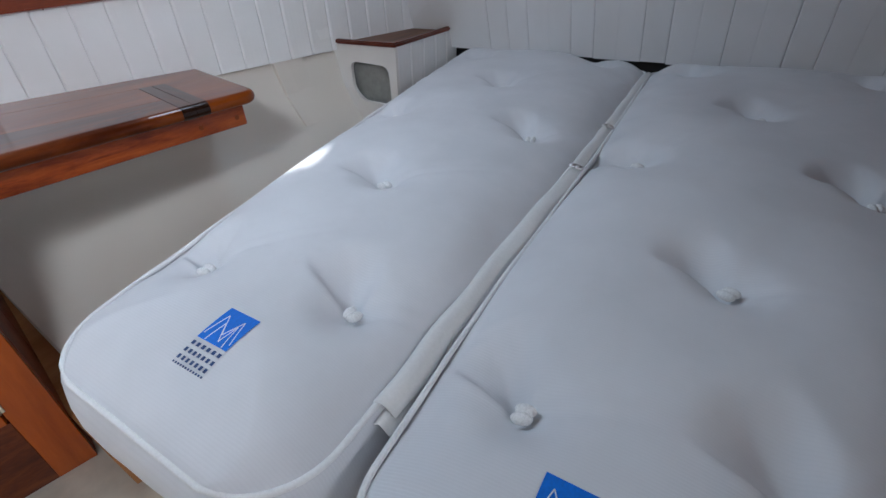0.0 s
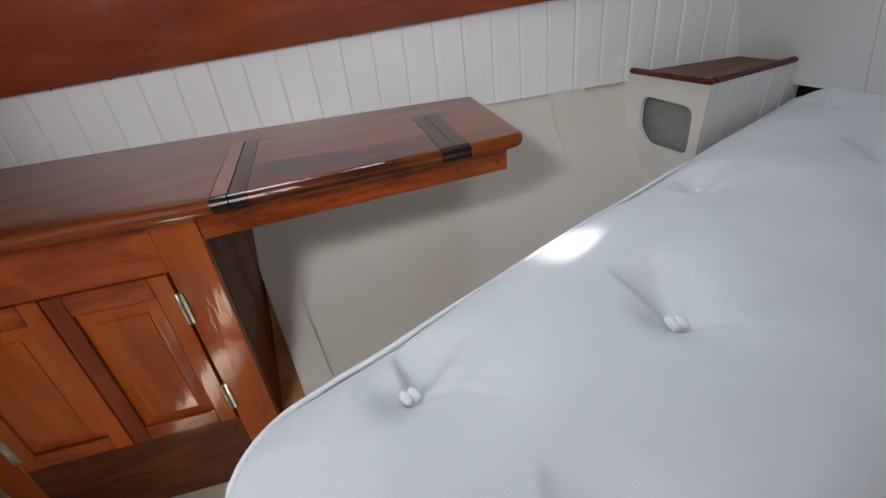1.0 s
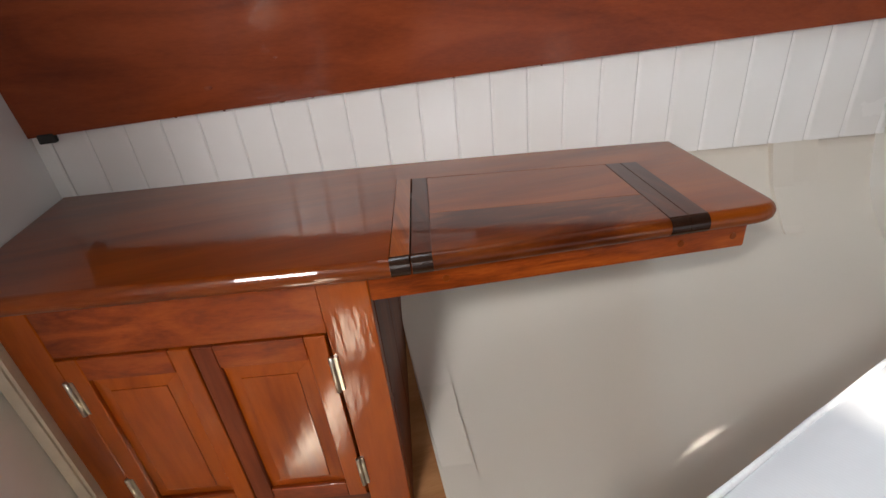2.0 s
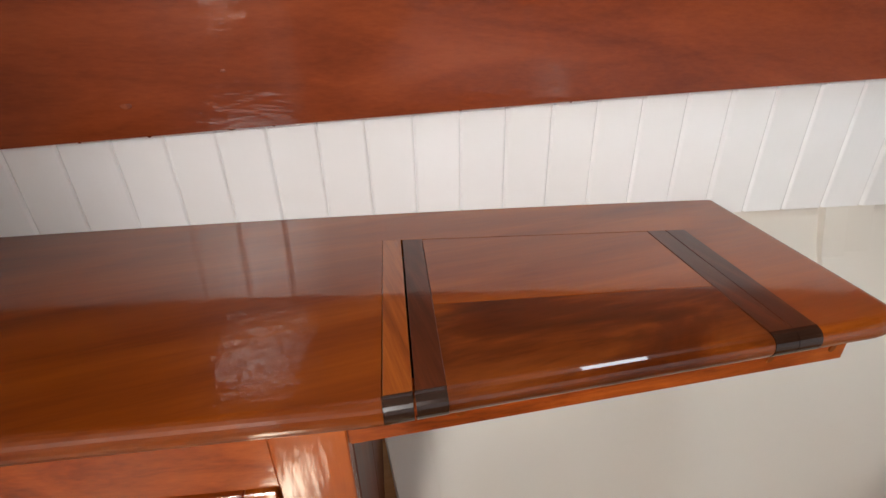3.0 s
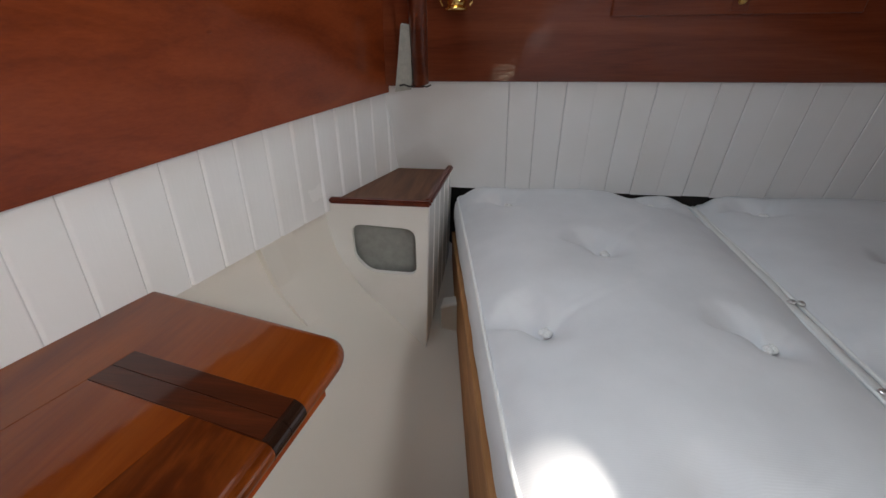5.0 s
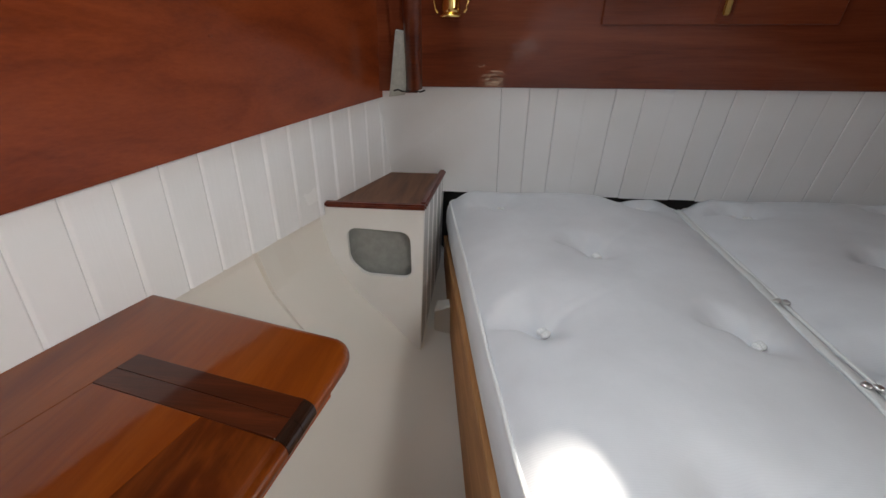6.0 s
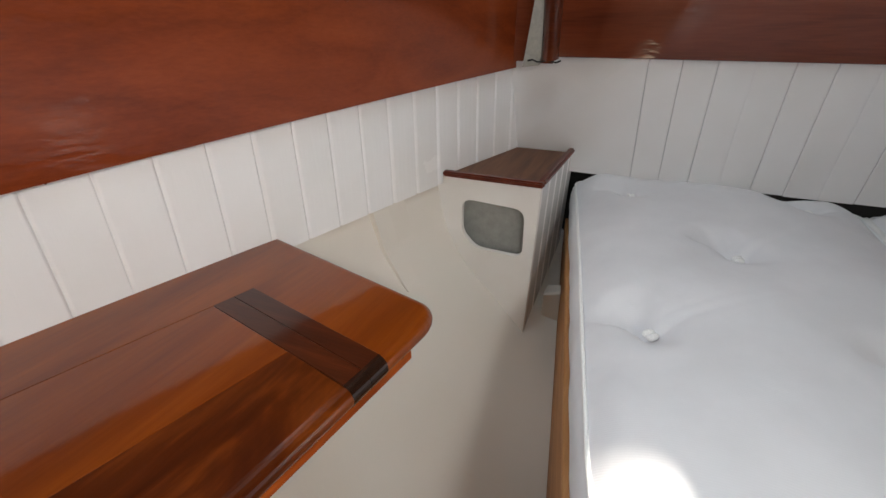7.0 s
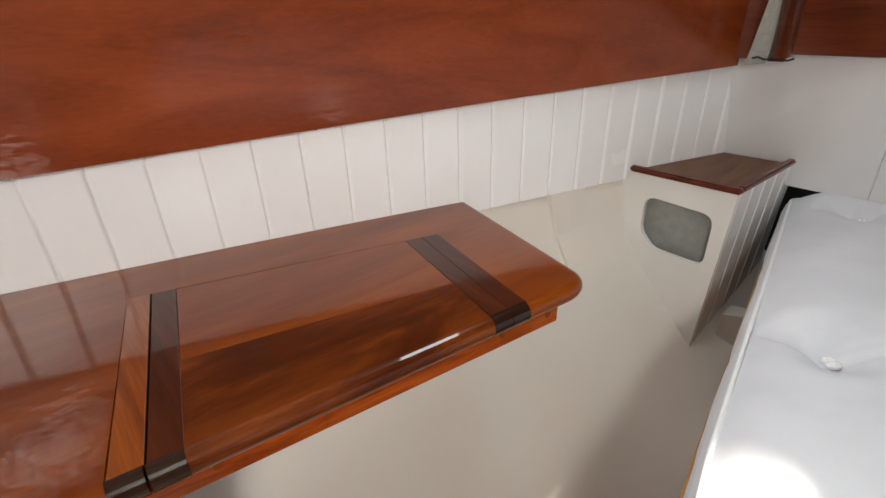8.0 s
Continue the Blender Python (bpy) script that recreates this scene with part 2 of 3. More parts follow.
def tube(pts, radius, closed=False, sides=8):
    """A round cord along a run of points."""
    bm = bmesh.new()
    pts = [Vector(p) for p in pts]
    n = len(pts)
    rings = []
    for i, p in enumerate(pts):
        a = pts[(i - 1) % n] if closed or i else p
        b = pts[(i + 1) % n] if closed or i < n - 1 else p
        d = (b - a).normalized()
        u = d.orthogonal() if abs(d.z) > 0.95 else d.cross(Vector((0, 0, 1)))
        u.normalize()
        w = d.cross(u)
        rings.append([bm.verts.new(p + radius * (math.cos(k * math.tau / sides) * u + math.sin(k * math.tau / sides) * w)) for k in range(sides)])
    for i in range(n if closed else n - 1):
        r, s = rings[i], rings[(i + 1) % n]
        for k in range(sides):
            bm.faces.new((r[k], r[(k + 1) % sides], s[(k + 1) % sides], s[k]))
    if not closed:
        bm.faces.new(rings[0][::-1])
        bm.faces.new(rings[-1])
    return bm


def lathe(profile, sides=24):
    bm = bmesh.new()
    rings = [[bm.verts.new((r * math.cos(k * math.tau / sides), r * math.sin(k * math.tau / sides), z)) for k in range(sides)] for r, z in profile]
    for r, s in zip(rings, rings[1:]):
        for k in range(sides):
            bm.faces.new((r[k], r[(k + 1) % sides], s[(k + 1) % sides], s[k]))
    bm.faces.new(rings[0][::-1])
    bm.faces.new(rings[-1])
    return bm


# ---------------------------------------------------------------- the shape of the cabin
CENTRE = -0.755


def side_y(x):
    """Plan of the boat's side lining."""
    return 0.395 - 0.252 * x - 0.036 * x * x


def side_dir(x):
    return Vector((1, -0.252 - 0.072 * x, 0)).normalized()


def end_x(z):
    """The transom lining leans in towards its top."""
    return 0.901 - 0.296 * (z - 0.655)


END_LEAN = math.atan(0.296)
WALL_FOOT = 0.687


def panel_foot(x):
    return 0.912 + 0.031 * x


def hull_in(d):
    """How far the hull comes in at a depth d below the foot of the boards."""
    ds = (0.0, 0.1, 0.2, 0.3, 0.4, 0.5, 0.62, 0.72)
    vs = (-0.013, 0.003, 0.048, 0.145, 0.235, 0.36, 0.56, 0.78)
    return float(np.interp(d, ds, vs))


def mirrored(y):
    return 2 * CENTRE - y


# floor, hull, ceiling, bulkheads
solo("floor", box((-1.6, -2.3, -0.05), (1.05, 0.85, 0.0)), CREAM, "cream painted cabin sole", "floor", kind="structure")


def hull_sheet(flip, x0, x1, top_d=0.0):
    bm = bmesh.new()
    nx, nd = 46, 30
    rows = []
    for i in range(nx + 1):
        x = x0 + (x1 - x0) * i / nx
        row = []
        for j in range(nd + 1):
            d = top_d + (0.687 - top_d) * j / nd
            y = side_y(x) - hull_in(d)
            row.append(bm.verts.new((x, mirrored(y) if flip else y, WALL_FOOT - d)))
        rows.append(row)
    for i in range(nx):
        for j in range(nd):
            bm.faces.new((rows[i][j], rows[i + 1][j], rows[i + 1][j + 1], rows[i][j + 1]))
    bmesh.ops.recalc_face_normals(bm, faces=bm.faces[:])
    bmesh.ops.solidify(bm, geom=bm.faces[:], thickness=0.012 if flip else -0.012)
    return bm


solo("hull_lining", hull_sheet(False, -0.548, 0.99), HULL, "cream gloss painted curved hull side below the boards", "hull", kind="structure", smooth=True)
solo("hull_lining", hull_sheet(True, -1.3, 0.99), HULL, "cream gloss painted curved hull side below the boards", "hull", kind="structure", smooth=True)


def side_wall(name):
    bm = bmesh.new()
    n = 30
    for z0, z1, inset in ((0.0, CEIL, 0.016),):
        rows = []
        for i in range(n + 1):
            x = -1.45 + 2.45 * i / n
            row = []
            for off in (inset, inset + 0.04):
                for z in (z0, z1):
                    y = side_y(x) + off
                    row.append(bm.verts.new((x, y, z)))
            rows.append(row)
        for a, b in zip(rows, rows[1:]):
            for p, q in ((0, 1), (1, 3), (3, 2), (2, 0)):
                bm.faces.new((a[p], a[q], b[q], b[p]))
        bm.faces.new([rows[0][k] for k in (0, 1, 3, 2)])
        bm.faces.new([rows[-1][k] for k in (0, 1, 3, 2)])
    return solo(name, bm, DARKGAP, "backing of the cabin side", "wall", kind="structure")


side_wall("wall_port")


def plate(outer, holes, thick, m):
    """A flat plate with real openings: loops in its own plane, thickness along its normal."""
    bm = bmesh.new()
    edges = []
    for loop in (outer, *holes):
        vs = [bm.verts.new((a, b, 0)) for a, b in loop]
        edges += [bm.edges.new((vs[i], vs[(i + 1) % len(vs)])) for i in range(len(vs))]
    bmesh.ops.triangle_fill(bm, use_beauty=True, use_dissolve=False, edges=edges)
    r = bmesh.ops.extrude_face_region(bm, geom=bm.faces[:])
    bmesh.ops.translate(bm, vec=(0, 0, thick), verts=[v for v in r["geom"] if isinstance(v, bmesh.types.BMVert)])
    bmesh.ops.transform(bm, matrix=m, verts=bm.verts[:])
    return bm


def rect(a0, b0, a1, b1):
    return [(a0, b0), (a1, b0), (a1, b1), (a0, b1)]


def oval(ca, cb, ra, rb, n=28, power=1.0):
    return [(ca + ra * math.copysign(abs(math.cos(k * math.tau / n)) ** power, math.cos(k * math.tau / n)),
             cb + rb * math.copysign(abs(math.sin(k * math.tau / n)) ** power, math.sin(k * math.tau / n))) for k in range(n)]


# unseen far cabin side, mahogany to limit bounce, one lamp opening (planes x, z)
XZ = Matrix(((1, 0, 0, 0), (0, 0, 1, STAR - 0.015), (0, 1, 0, 0), (0, 0, 0, 1)))
PANE_HOLE = [rect(WX - 0.42, 1.11, WX + 0.42, 1.39)]
solo("wall_starboard", plate(rect(-1.5, 0.0, 1.05, CEIL), PANE_HOLE, 0.03, XZ), PANEL, "unseen cabin side, varnished mahogany to limit bounce light", "wall", kind="structure")
# unseen deckhead, cream to warm the bounce; hatch, deck light and lamp openings
DECK_LIGHT = [(PORT.x + 0.94 * a - 0.34 * b, PORT.y + 0.34 * a + 0.94 * b) for a, b in oval(0, 0, 0.052, 0.011, 28, 0.9)]
XY = Matrix.Translation((0, 0, CEIL))
solo("ceiling", plate(rect(-2.3, -1.86, 1.1, 0.95), [rect(HX - 0.2, HY - 0.2, HX + 0.2, HY + 0.2), DECK_LIGHT, rect(-1.84, -1.36, -1.40, -1.08), rect(-1.79, -1.735, -1.46, -1.50)], 0.012, XY), CEILING, "unseen deckhead, cream to warm the bounce, with hatch, deck light, companionway and added passage opening", "ceiling", kind="structure")
PW = Matrix.Translation((-0.34, 0.362, 1.69)) @ Matrix.Rotation(math.atan2(-0.24, 1.0), 4, "Z")
pw = box((-0.34, 0.0, -0.125), (0.34, 0.008, 0.125), 0.002)
bmesh.ops.transform(pw, matrix=PW, verts=pw.verts[:])
solo("window_pane_port", pw, CEILING, "opaque cream pane added behind the port fill lamp", "window", kind="structure")
solo("hatch_pane", box((HX - 0.2, HY - 0.2, CEIL + 0.004), (HX + 0.2, HY + 0.2, CEIL + 0.014)), CEILING, "opaque cream hatch pane in the deckhead", "hatch", kind="structure")
solo("window_pane", box((WX - 0.42, STAR - 0.006, 1.11), (WX + 0.42, STAR + 0.002, 1.39)), CEILING, "opaque cream pane added behind the starboard fill lamp", "window", kind="structure")
# unseen forward bulkhead; stepped doorway cut to steer the lamp light (planes y, z)
YZ = Matrix(((0, 0, 1, -1.235), (1, 0, 0, 0), (0, 1, 0, 0), (0, 0, 0, 1)))
solo("wall_forward", plate(rect(-2.3, 0.0, 0.9, CEIL), [[(-1.05, 0.12), (-0.79, 0.12), (-0.79, 0.75), (-0.12, 0.75), (-0.12, 1.75), (-1.05, 1.75)]], 0.03, YZ), WHITE_BOX, "unseen white bulkhead with a stepped doorway cut to shape the light", "wall", kind="structure")
solo("wall_passage", box((-2.3, -1.86, 0.0), (-1.24, -1.82, CEIL)), WHITE_BOX, "unseen white wall added beside the passage", "wall", kind="structure")
solo("wall_passage_end", box((-2.34, -1.86, 0.0), (-2.3, 0.9, CEIL)), WHITE_BOX, "unseen white wall added at the end of the passage", "wall", kind="structure")
solo("trim_forward", box((-1.204, 0.222, 0.0), (-1.178, 0.252, 0.70), 0.005, 2), CREAM, "cream painted corner moulding beside the cabinet", "trim", kind="structure")
# transom behind the lining
LEAN = Matrix.Translation((end_x(0.655), 0, 0.655)) @ Matrix.Rotation(-END_LEAN, 4, "Y")
tr = add_box(box((0.016, -2.2, -0.8), (0.05, -0.19, 1.35)), (0.064, -0.189, -0.8), (0.09, 0.6, 1.35))
bmesh.ops.transform(tr, matrix=LEAN, verts=tr.verts[:])
solo("wall_aft", tr, DARKGAP, "dark backing of the leaning transom", "wall", kind="structure")


def batten(x, w, d0, d1, proud, back=-0.002, drift=0.12):
    """A flat painted rib that follows the hull down from the boards."""
    bm = bmesh.new()
    n = 12
    rows = []
    for j in range(n + 1):
        d = d0 + (d1 - d0) * j / n
        row = []
        for xx, p in ((x, back), (x, proud), (x + w, proud), (x + w, back)):
            row.append(bm.verts.new((xx + drift * d, side_y(xx) - hull_in(d) - p, WALL_FOOT - d)))
        rows.append(row)
    for a, b in zip(rows, rows[1:]):
        for k in range(4):
            bm.faces.new((a[k], a[(k + 1) % 4], b[(k + 1) % 4], b[k]))
    bm.faces.new(rows[0])
    bm.faces.new(rows[-1][::-1])
    return bm


solo("batten", batten(0.333, 0.044, 0.0, 0.205, 0.014), HULL, "cream painted flat rib on the hull", "rib", kind="structure")
solo("batten", batten(0.3795, 0.056, 0.0, 0.097, 0.007), HULL, "short cream painted flat rib on the hull", "rib", kind="structure")


# ---------------------------------------------------------------- tongue and groove boards
def board_mesh(width, height, left=0.0032, right=0.0032, middle=0.0, t=0.012):
    """One board: front towards -y, its two front edges chamfered, standing on z = 0."""
    w = width / 2
    pts = [(-w, t), (-w, left * 0.85), (-w + left * 0.60, left * 0.25), (-w + left * 0.90, left * 0.05), (-w + left * 1.15, 0)]
    if middle:
        pts += [(-0.003, 0), (0, middle), (0.003, 0)]
    pts += [(w - right * 1.15, 0), (w - right * 0.90, right * 0.05), (w - right * 0.60, right * 0.25), (w, right * 0.85), (w, t)]
    bm = bmesh.new()
    a = [bm.verts.new((x, y, 0)) for x, y in pts]
    b = [bm.verts.new((x, y, height)) for x, y in pts]
    n = len(pts)
    bm.faces.new(a)
    bm.faces.new(b[::-1])
    for i in range(n):
        bm.faces.new((a[i], b[i], b[(i + 1) % n], a[(i + 1) % n]))
    bmesh.ops.recalc_face_normals(bm, faces=bm.faces[:])
    me = bpy.data.meshes.new("board")
    bm.to_mesh(me)
    bm.free()
    me.materials.append(WHITE)
    return me


def put_board(me, parent, m):
    ob = new("board", me)
    ob.parent = parent
    ob.matrix_world = m
    return ob


lining = thing("wall_lining_side", "white painted tongue and groove boards along the cabin side", "panelling", kind="structure")
rng = random.Random(5)
side_meshes = [board_mesh(wd, 0.345, a, b) for wd, a, b in ((0.0780, 0.0060, 0.0040), (0.0784, 0.0054, 0.0046), (0.0764, 0.0064, 0.0036))]
for k in range(-16, 13):
    x = -0.051 + 0.075 * (k + 0.5)
    if -1.215 < x < 0.95:
        d = side_dir(x)
        tilt = rng.uniform(-0.12, 0.12)
        put_board(side_meshes[rng.randrange(3)], lining, Matrix.Translation((x, side_y(x) + rng.uniform(-0.0006, 0.0006), WALL_FOOT))
                  @ Matrix.Rotation(math.atan2(d.y, d.x), 4, "Z") @ Matrix.Rotation(radians(tilt), 4, "Y"))

# chips of bare wood along the joint under the mahogany panel
for cx, cz, cw in ((-0.916, 0.881, 0.0025), (-0.818, 0.884, 0.003), (-0.70, 0.888, 0.006), (-0.637, 0.890, 0.003), (-0.35, 0.899, 0.0025), (-0.172, 0.904, 0.002)):
    d = side_dir(cx)
    ch = prism([(cw * math.cos(a) * rng.uniform(0.7, 1.2), 0.0014 * math.sin(a) * rng.uniform(0.6, 1.3)) for a in (k * math.tau / 9 for k in range(9))], 0.0, 0.0009)
    bmesh.ops.transform(ch, matrix=Matrix.Translation((cx, side_y(cx), cz)) @ Matrix.Rotation(math.atan2(d.y, d.x), 4, "Z") @ Matrix.Rotation(radians(90), 4, "X"), verts=ch.verts[:])
    part("paint_chip", ch, TRIM, lining, "small chip of bare reddish wood")

aft = thing("wall_lining_aft", "white painted tongue and groove boards on the leaning transom", "panelling", kind="structure")
STEP = 0.0735
one = [board_mesh(STEP - 0.0006, 0.36, 0.0026, 0.0022), board_mesh(STEP - 0.0006, 0.36, 0.0020, 0.0028)]
two = board_mesh(2 * STEP - 0.0006, 0.36, 0.0024, 0.0024, 0.0008)
FAINT = (3, 6, 9, 11, 14, 17)
corner_board = board_mesh(6 * STEP - 0.0006, 0.36, 0.0017, 0.0017)
for v in corner_board.vertices:
    v.co.y += (0.5 - v.co.x / (6 * STEP)) * (0.010 + 0.030 * v.co.z / 0.36)
put_board(corner_board, aft, LEAN @ Matrix.Translation((0, -0.186 + 3 * STEP, -0.009)) @ Matrix.Rotation(radians(-90), 4, "Z"))
k = 0
while k < 20:
    wide = (k + 1) in FAINT
    y = -0.186 - STEP * (k + (1.0 if wide else 0.5))
    lift = rng.uniform(-0.003, 0.002) - 0.009 - 0.006 * max(0, (k - 1) / 20)
    put_board(two if wide else one[k % 2], aft, LEAN @ Matrix.Translation((0, y, lift)) @ Matrix.Rotation(radians(-90), 4, "Z"))
    k += 2 if wide else 1

# ---------------------------------------------------------------- mahogany panels above the boards
SIDE_LEAN = math.tan(radians(8))


def side_panel():
    bm = bmesh.new()
    n, h = 40, 0.62
    rows = []
    for i in range(n + 1):
        row = []
        for zf in (0.0, 1.0):
            for off in (0.012, -0.002):
                x1 = 0.90
                x = -1.21 + (x1 + 1.21) * i / n
                z = panel_foot(x) + h * zf
                y = side_y(x) - off - SIDE_LEAN * h * zf
                row.append(bm.verts.new((x, y, z)))
        rows.append(row)
    for a, b in zip(rows, rows[1:]):
        for p, q in ((0, 1), (1, 3), (3, 2), (2, 0)):
            bm.faces.new((a[p], a[q], b[q], b[p]))
    bm.faces.new([rows[0][k] for k in (0, 1, 3, 2)])
    bm.faces.new([rows[-1][k] for k in (0, 1, 3, 2)])
    return bm


panel_port = solo("panel_side", side_panel(), PANEL, "reddish varnished mahogany panel above the white boards", "panel", kind="structure")

for kx, kz, kr in ((-0.832, 0.933, 0.0065), (-0.691, 0.975, 0.003), (0.28, 1.10, 0.004)):
    d = side_dir(kx)
    kn = lathe([(kr, 0.0), (kr * 0.9, 0.0006), (kr * 0.4, 0.0008)], 12)
    bmesh.ops.transform(kn, matrix=Matrix.Translation((kx, side_y(kx) - 0.012 - SIDE_LEAN * (kz - panel_foot(kx)), kz)) @ Matrix.Rotation(math.atan2(d.y, d.x), 4, "Z")
                        @ Matrix.Rotation(radians(82), 4, "X") @ Matrix.Diagonal((1.3, 0.8, 1, 1)), verts=kn.verts[:])
    part("knot", kn, CAB_DARK, panel_port, "small dark knot")

ZF = 0.332
APL = LEAN @ Matrix.Translation((0, 0, ZF)) @ Matrix.Rotation(radians(4.7), 4, "Y") @ Matrix.Translation((0, 0, -ZF))
aft_panel = thing("panel_aft", "dark varnished mahogany panelling across the transom", "panel", kind="structure", m=APL)

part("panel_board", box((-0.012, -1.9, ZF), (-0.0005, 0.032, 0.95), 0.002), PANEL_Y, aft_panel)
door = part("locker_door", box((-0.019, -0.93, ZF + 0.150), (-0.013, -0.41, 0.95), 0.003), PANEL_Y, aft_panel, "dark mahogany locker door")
post = prism(oval(0, 0, 0.022, 1.0, 24), 0.0, 1.0)
for v in post.verts:
    v.co = Vector((v.co.x - 0.010, 0.045 - 0.018 * v.co.z + (0.021 + 0.008 * v.co.z) * v.co.y, ZF - 0.004 + 0.20 * v.co.z if v.co.z < 0.5 else 0.95))
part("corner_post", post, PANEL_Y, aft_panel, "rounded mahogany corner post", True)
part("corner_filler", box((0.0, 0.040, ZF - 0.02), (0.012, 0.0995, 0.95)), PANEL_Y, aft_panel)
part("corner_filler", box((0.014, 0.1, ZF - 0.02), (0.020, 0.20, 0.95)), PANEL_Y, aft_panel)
strip = bmesh.new()
for px in (-0.016, -0.0005):
    for py, pz in ((0.116, -0.026), (0.072, -0.020), (0.067, 0.004), (0.060, 0.135), (0.084, 0.140), (0.108, 0.010)):
        strip.verts.new((px, py, ZF + pz))
sv = list(strip.verts)
strip.faces.new(sv[:6])
strip.faces.new(sv[:5:-1])
for q in range(6):
    strip.faces.new((sv[q], sv[(q + 1) % 6], sv[6 + (q + 1) % 6], sv[6 + q]))
part("caulk_strip", strip, CAULK, aft_panel, "pale unpainted filler strip")

part("cord", tube([(-0.020, 0.100 - 0.012 * k, ZF - 0.008 + 0.003 * math.sin(k * 1.9)) for k in range(8)], 0.0022), DARKGAP, aft_panel, "thin black cord under the corner post", True)

solo("notch", box((-1.185, side_y(-1.17) - 0.018, panel_foot(-1.17) - 0.014), (-1.155, side_y(-1.17) + 0.01, panel_foot(-1.17) + 0.004), 0.002), DARKGAP, "small dark splintered notch under the panel", "notch", kind="structure")
# ---------------------------------------------------------------- stowage box in the corner
BX, BY = 0.562, -0.012
BZ = 0.716


def hull_y(x, z):
    return side_y(x) - hull_in(WALL_FOOT - z)


stow = thing("stowage_box", "white painted corner box with a brown veneered top and a cut-out", "cabinet")
outer = [(BY, BZ - 0.006), (BY + 0.018, 0.29)] + [(min(hull_y(BX, z), 0.30), z) for z in (0.285, 0.34, 0.40, 0.46, 0.52, 0.58, 0.64, 0.687)] + [(side_y(BX) - 0.002, 0.688), (side_y(BX) - 0.002, BZ - 0.006)]
outer = [p for i, p in enumerate(outer) if i == 0 or p[0] >= BY]


def rounded(pts, radii, n=5):
    out = []
    for i, p in enumerate(pts):
        p = Vector(p)
        a, b = Vector(pts[i - 1]) - p, Vector(pts[(i + 1) % len(pts)]) - p
        r = radii[i]
        a, b = p + a.normalized() * r, p + b.normalized() * r
        for k in range(n + 1):
            f = k / n
            q = a * (1 - f) ** 2 + p * 2 * f * (1 - f) + b * f * f
            out.append((q.x, q.y))
    return out


hole = rounded([(0.024, 0.648), (0.024, 0.518), (0.150, 0.522), (0.188, 0.562), (0.188, 0.656)], [0.03, 0.028, 0.02, 0.02, 0.03])
FRONT = Matrix(((0, 0, 1, BX), (1, 0, 0, 0), (0, 1, 0, 0), (0, 0, 0, 1)))
part("front_panel", plate(outer, [hole], 0.013, FRONT), BOX_PAINT, stow)
for i in range(5):
    x0 = BX + 0.014 + i * 0.0745
    ln = board_mesh(0.0735, BZ - 0.006 - 0.286, 0.0030, 0.0030)
    ob = new("side_board", ln)
    ob.parent = stow
    ob.matrix_world = Matrix.Translation((x0 + 0.0367, BY - 0.003 * i * 0.6, BZ - 0.006)) @ Matrix.Rotation(0.043, 4, "X") @ Matrix.Translation((0, 0, 0.292 - BZ))
top_pts = [(BX + 0.012, BY + 0.014), (0.885, BY + 0.004), (0.885, side_y(0.885) - 0.004), (BX + 0.012, side_y(BX + 0.012) - 0.004)]
part("top", prism(top_pts, BZ - 0.018, BZ - 0.006), BOXTOP, stow, "brown wood-grained top")
part("front_rail", box((BX - 0.008, BY - 0.006, BZ - 0.006), (BX + 0.011, side_y(BX) - 0.004, BZ + 0.008), 0.004, 2), TRIM, stow, "dark mahogany fiddle rail")
rail = prism([(BX + 0.012, BY - 0.006), (0.884, BY - 0.018), (0.884, BY + 0.001), (BX + 0.012, BY + 0.013)], BZ - 0.006, BZ + 0.008, 0.004, 2)
part("side_rail", rail, TRIM, stow, "dark mahogany fiddle rail")
part("inside", prism([(BX + 0.034, BY + 0.02), (0.87, BY + 0.02), (0.87, side_y(0.87) - 0.02), (BX + 0.034, side_y(BX + 0.034) - 0.004)], 0.46, 0.69), GREY_SHADE, stow)

# ---------------------------------------------------------------- shelf, its lid and the tray under it
def shelf_z(x, y=0):
    return 0.7185 - 0.021 * x


def front_y(x):
    return -0.115 * x if x > -0.6 else 0.069 - 0.21 * (x + 0.6)


SH = 0.030
UNDER = lambda x, y: shelf_z(x) - SH
TOPZ = lambda x, y: shelf_z(x)


def nosed(pts, rounded_at, z0, z1, depth=0.013, steps=12):
    """A board on a plan polygon whose chosen edges are worked to a full bullnose."""
    n = len(pts)
    turn = 1 if sum(pts[i - 1][0] * pts[i][1] - pts[i][0] * pts[i - 1][1] for i in range(n)) > 0 else -1
    inward = []
    for i, p in enumerate(pts):
        total = Vector((0, 0))
        if i in rounded_at:
            for a, b in ((i - 1) % n, i), (i, (i + 1) % n):
                if a in rounded_at and b in rounded_at:
                    d = (Vector(pts[b]) - Vector(pts[a])).normalized()
                    total += Vector((-d.y, d.x)) * turn
            total.normalize()
        inward.append(total)
    bm = bmesh.new()
    rings = []
    for k in range(steps + 1):
        q = -math.pi / 2 + math.pi * k / steps
        ring = []
        for (x, y), w in zip(pts, inward):
            px, py = x + w.x * depth * (1 - math.cos(q)), y + w.y * depth * (1 - math.cos(q))
            lo, hi = z0(x, y), z1(x, y)
            ring.append(bm.verts.new((px, py, lo + (hi - lo) * (1 + math.sin(q)) / 2)))
        rings.append(ring)
    for r, t in zip(rings, rings[1:]):
        for i in range(n):
            bm.faces.new((r[i], r[(i + 1) % n], t[(i + 1) % n], t[i]))
    bm.faces.new(rings[0][::-1])
    bm.faces.new(rings[-1])
    return bm


shelf = thing("shelf", "long varnished mahogany shelf with dark cross strips along the cabin side", "shelf")
G = 0.0012


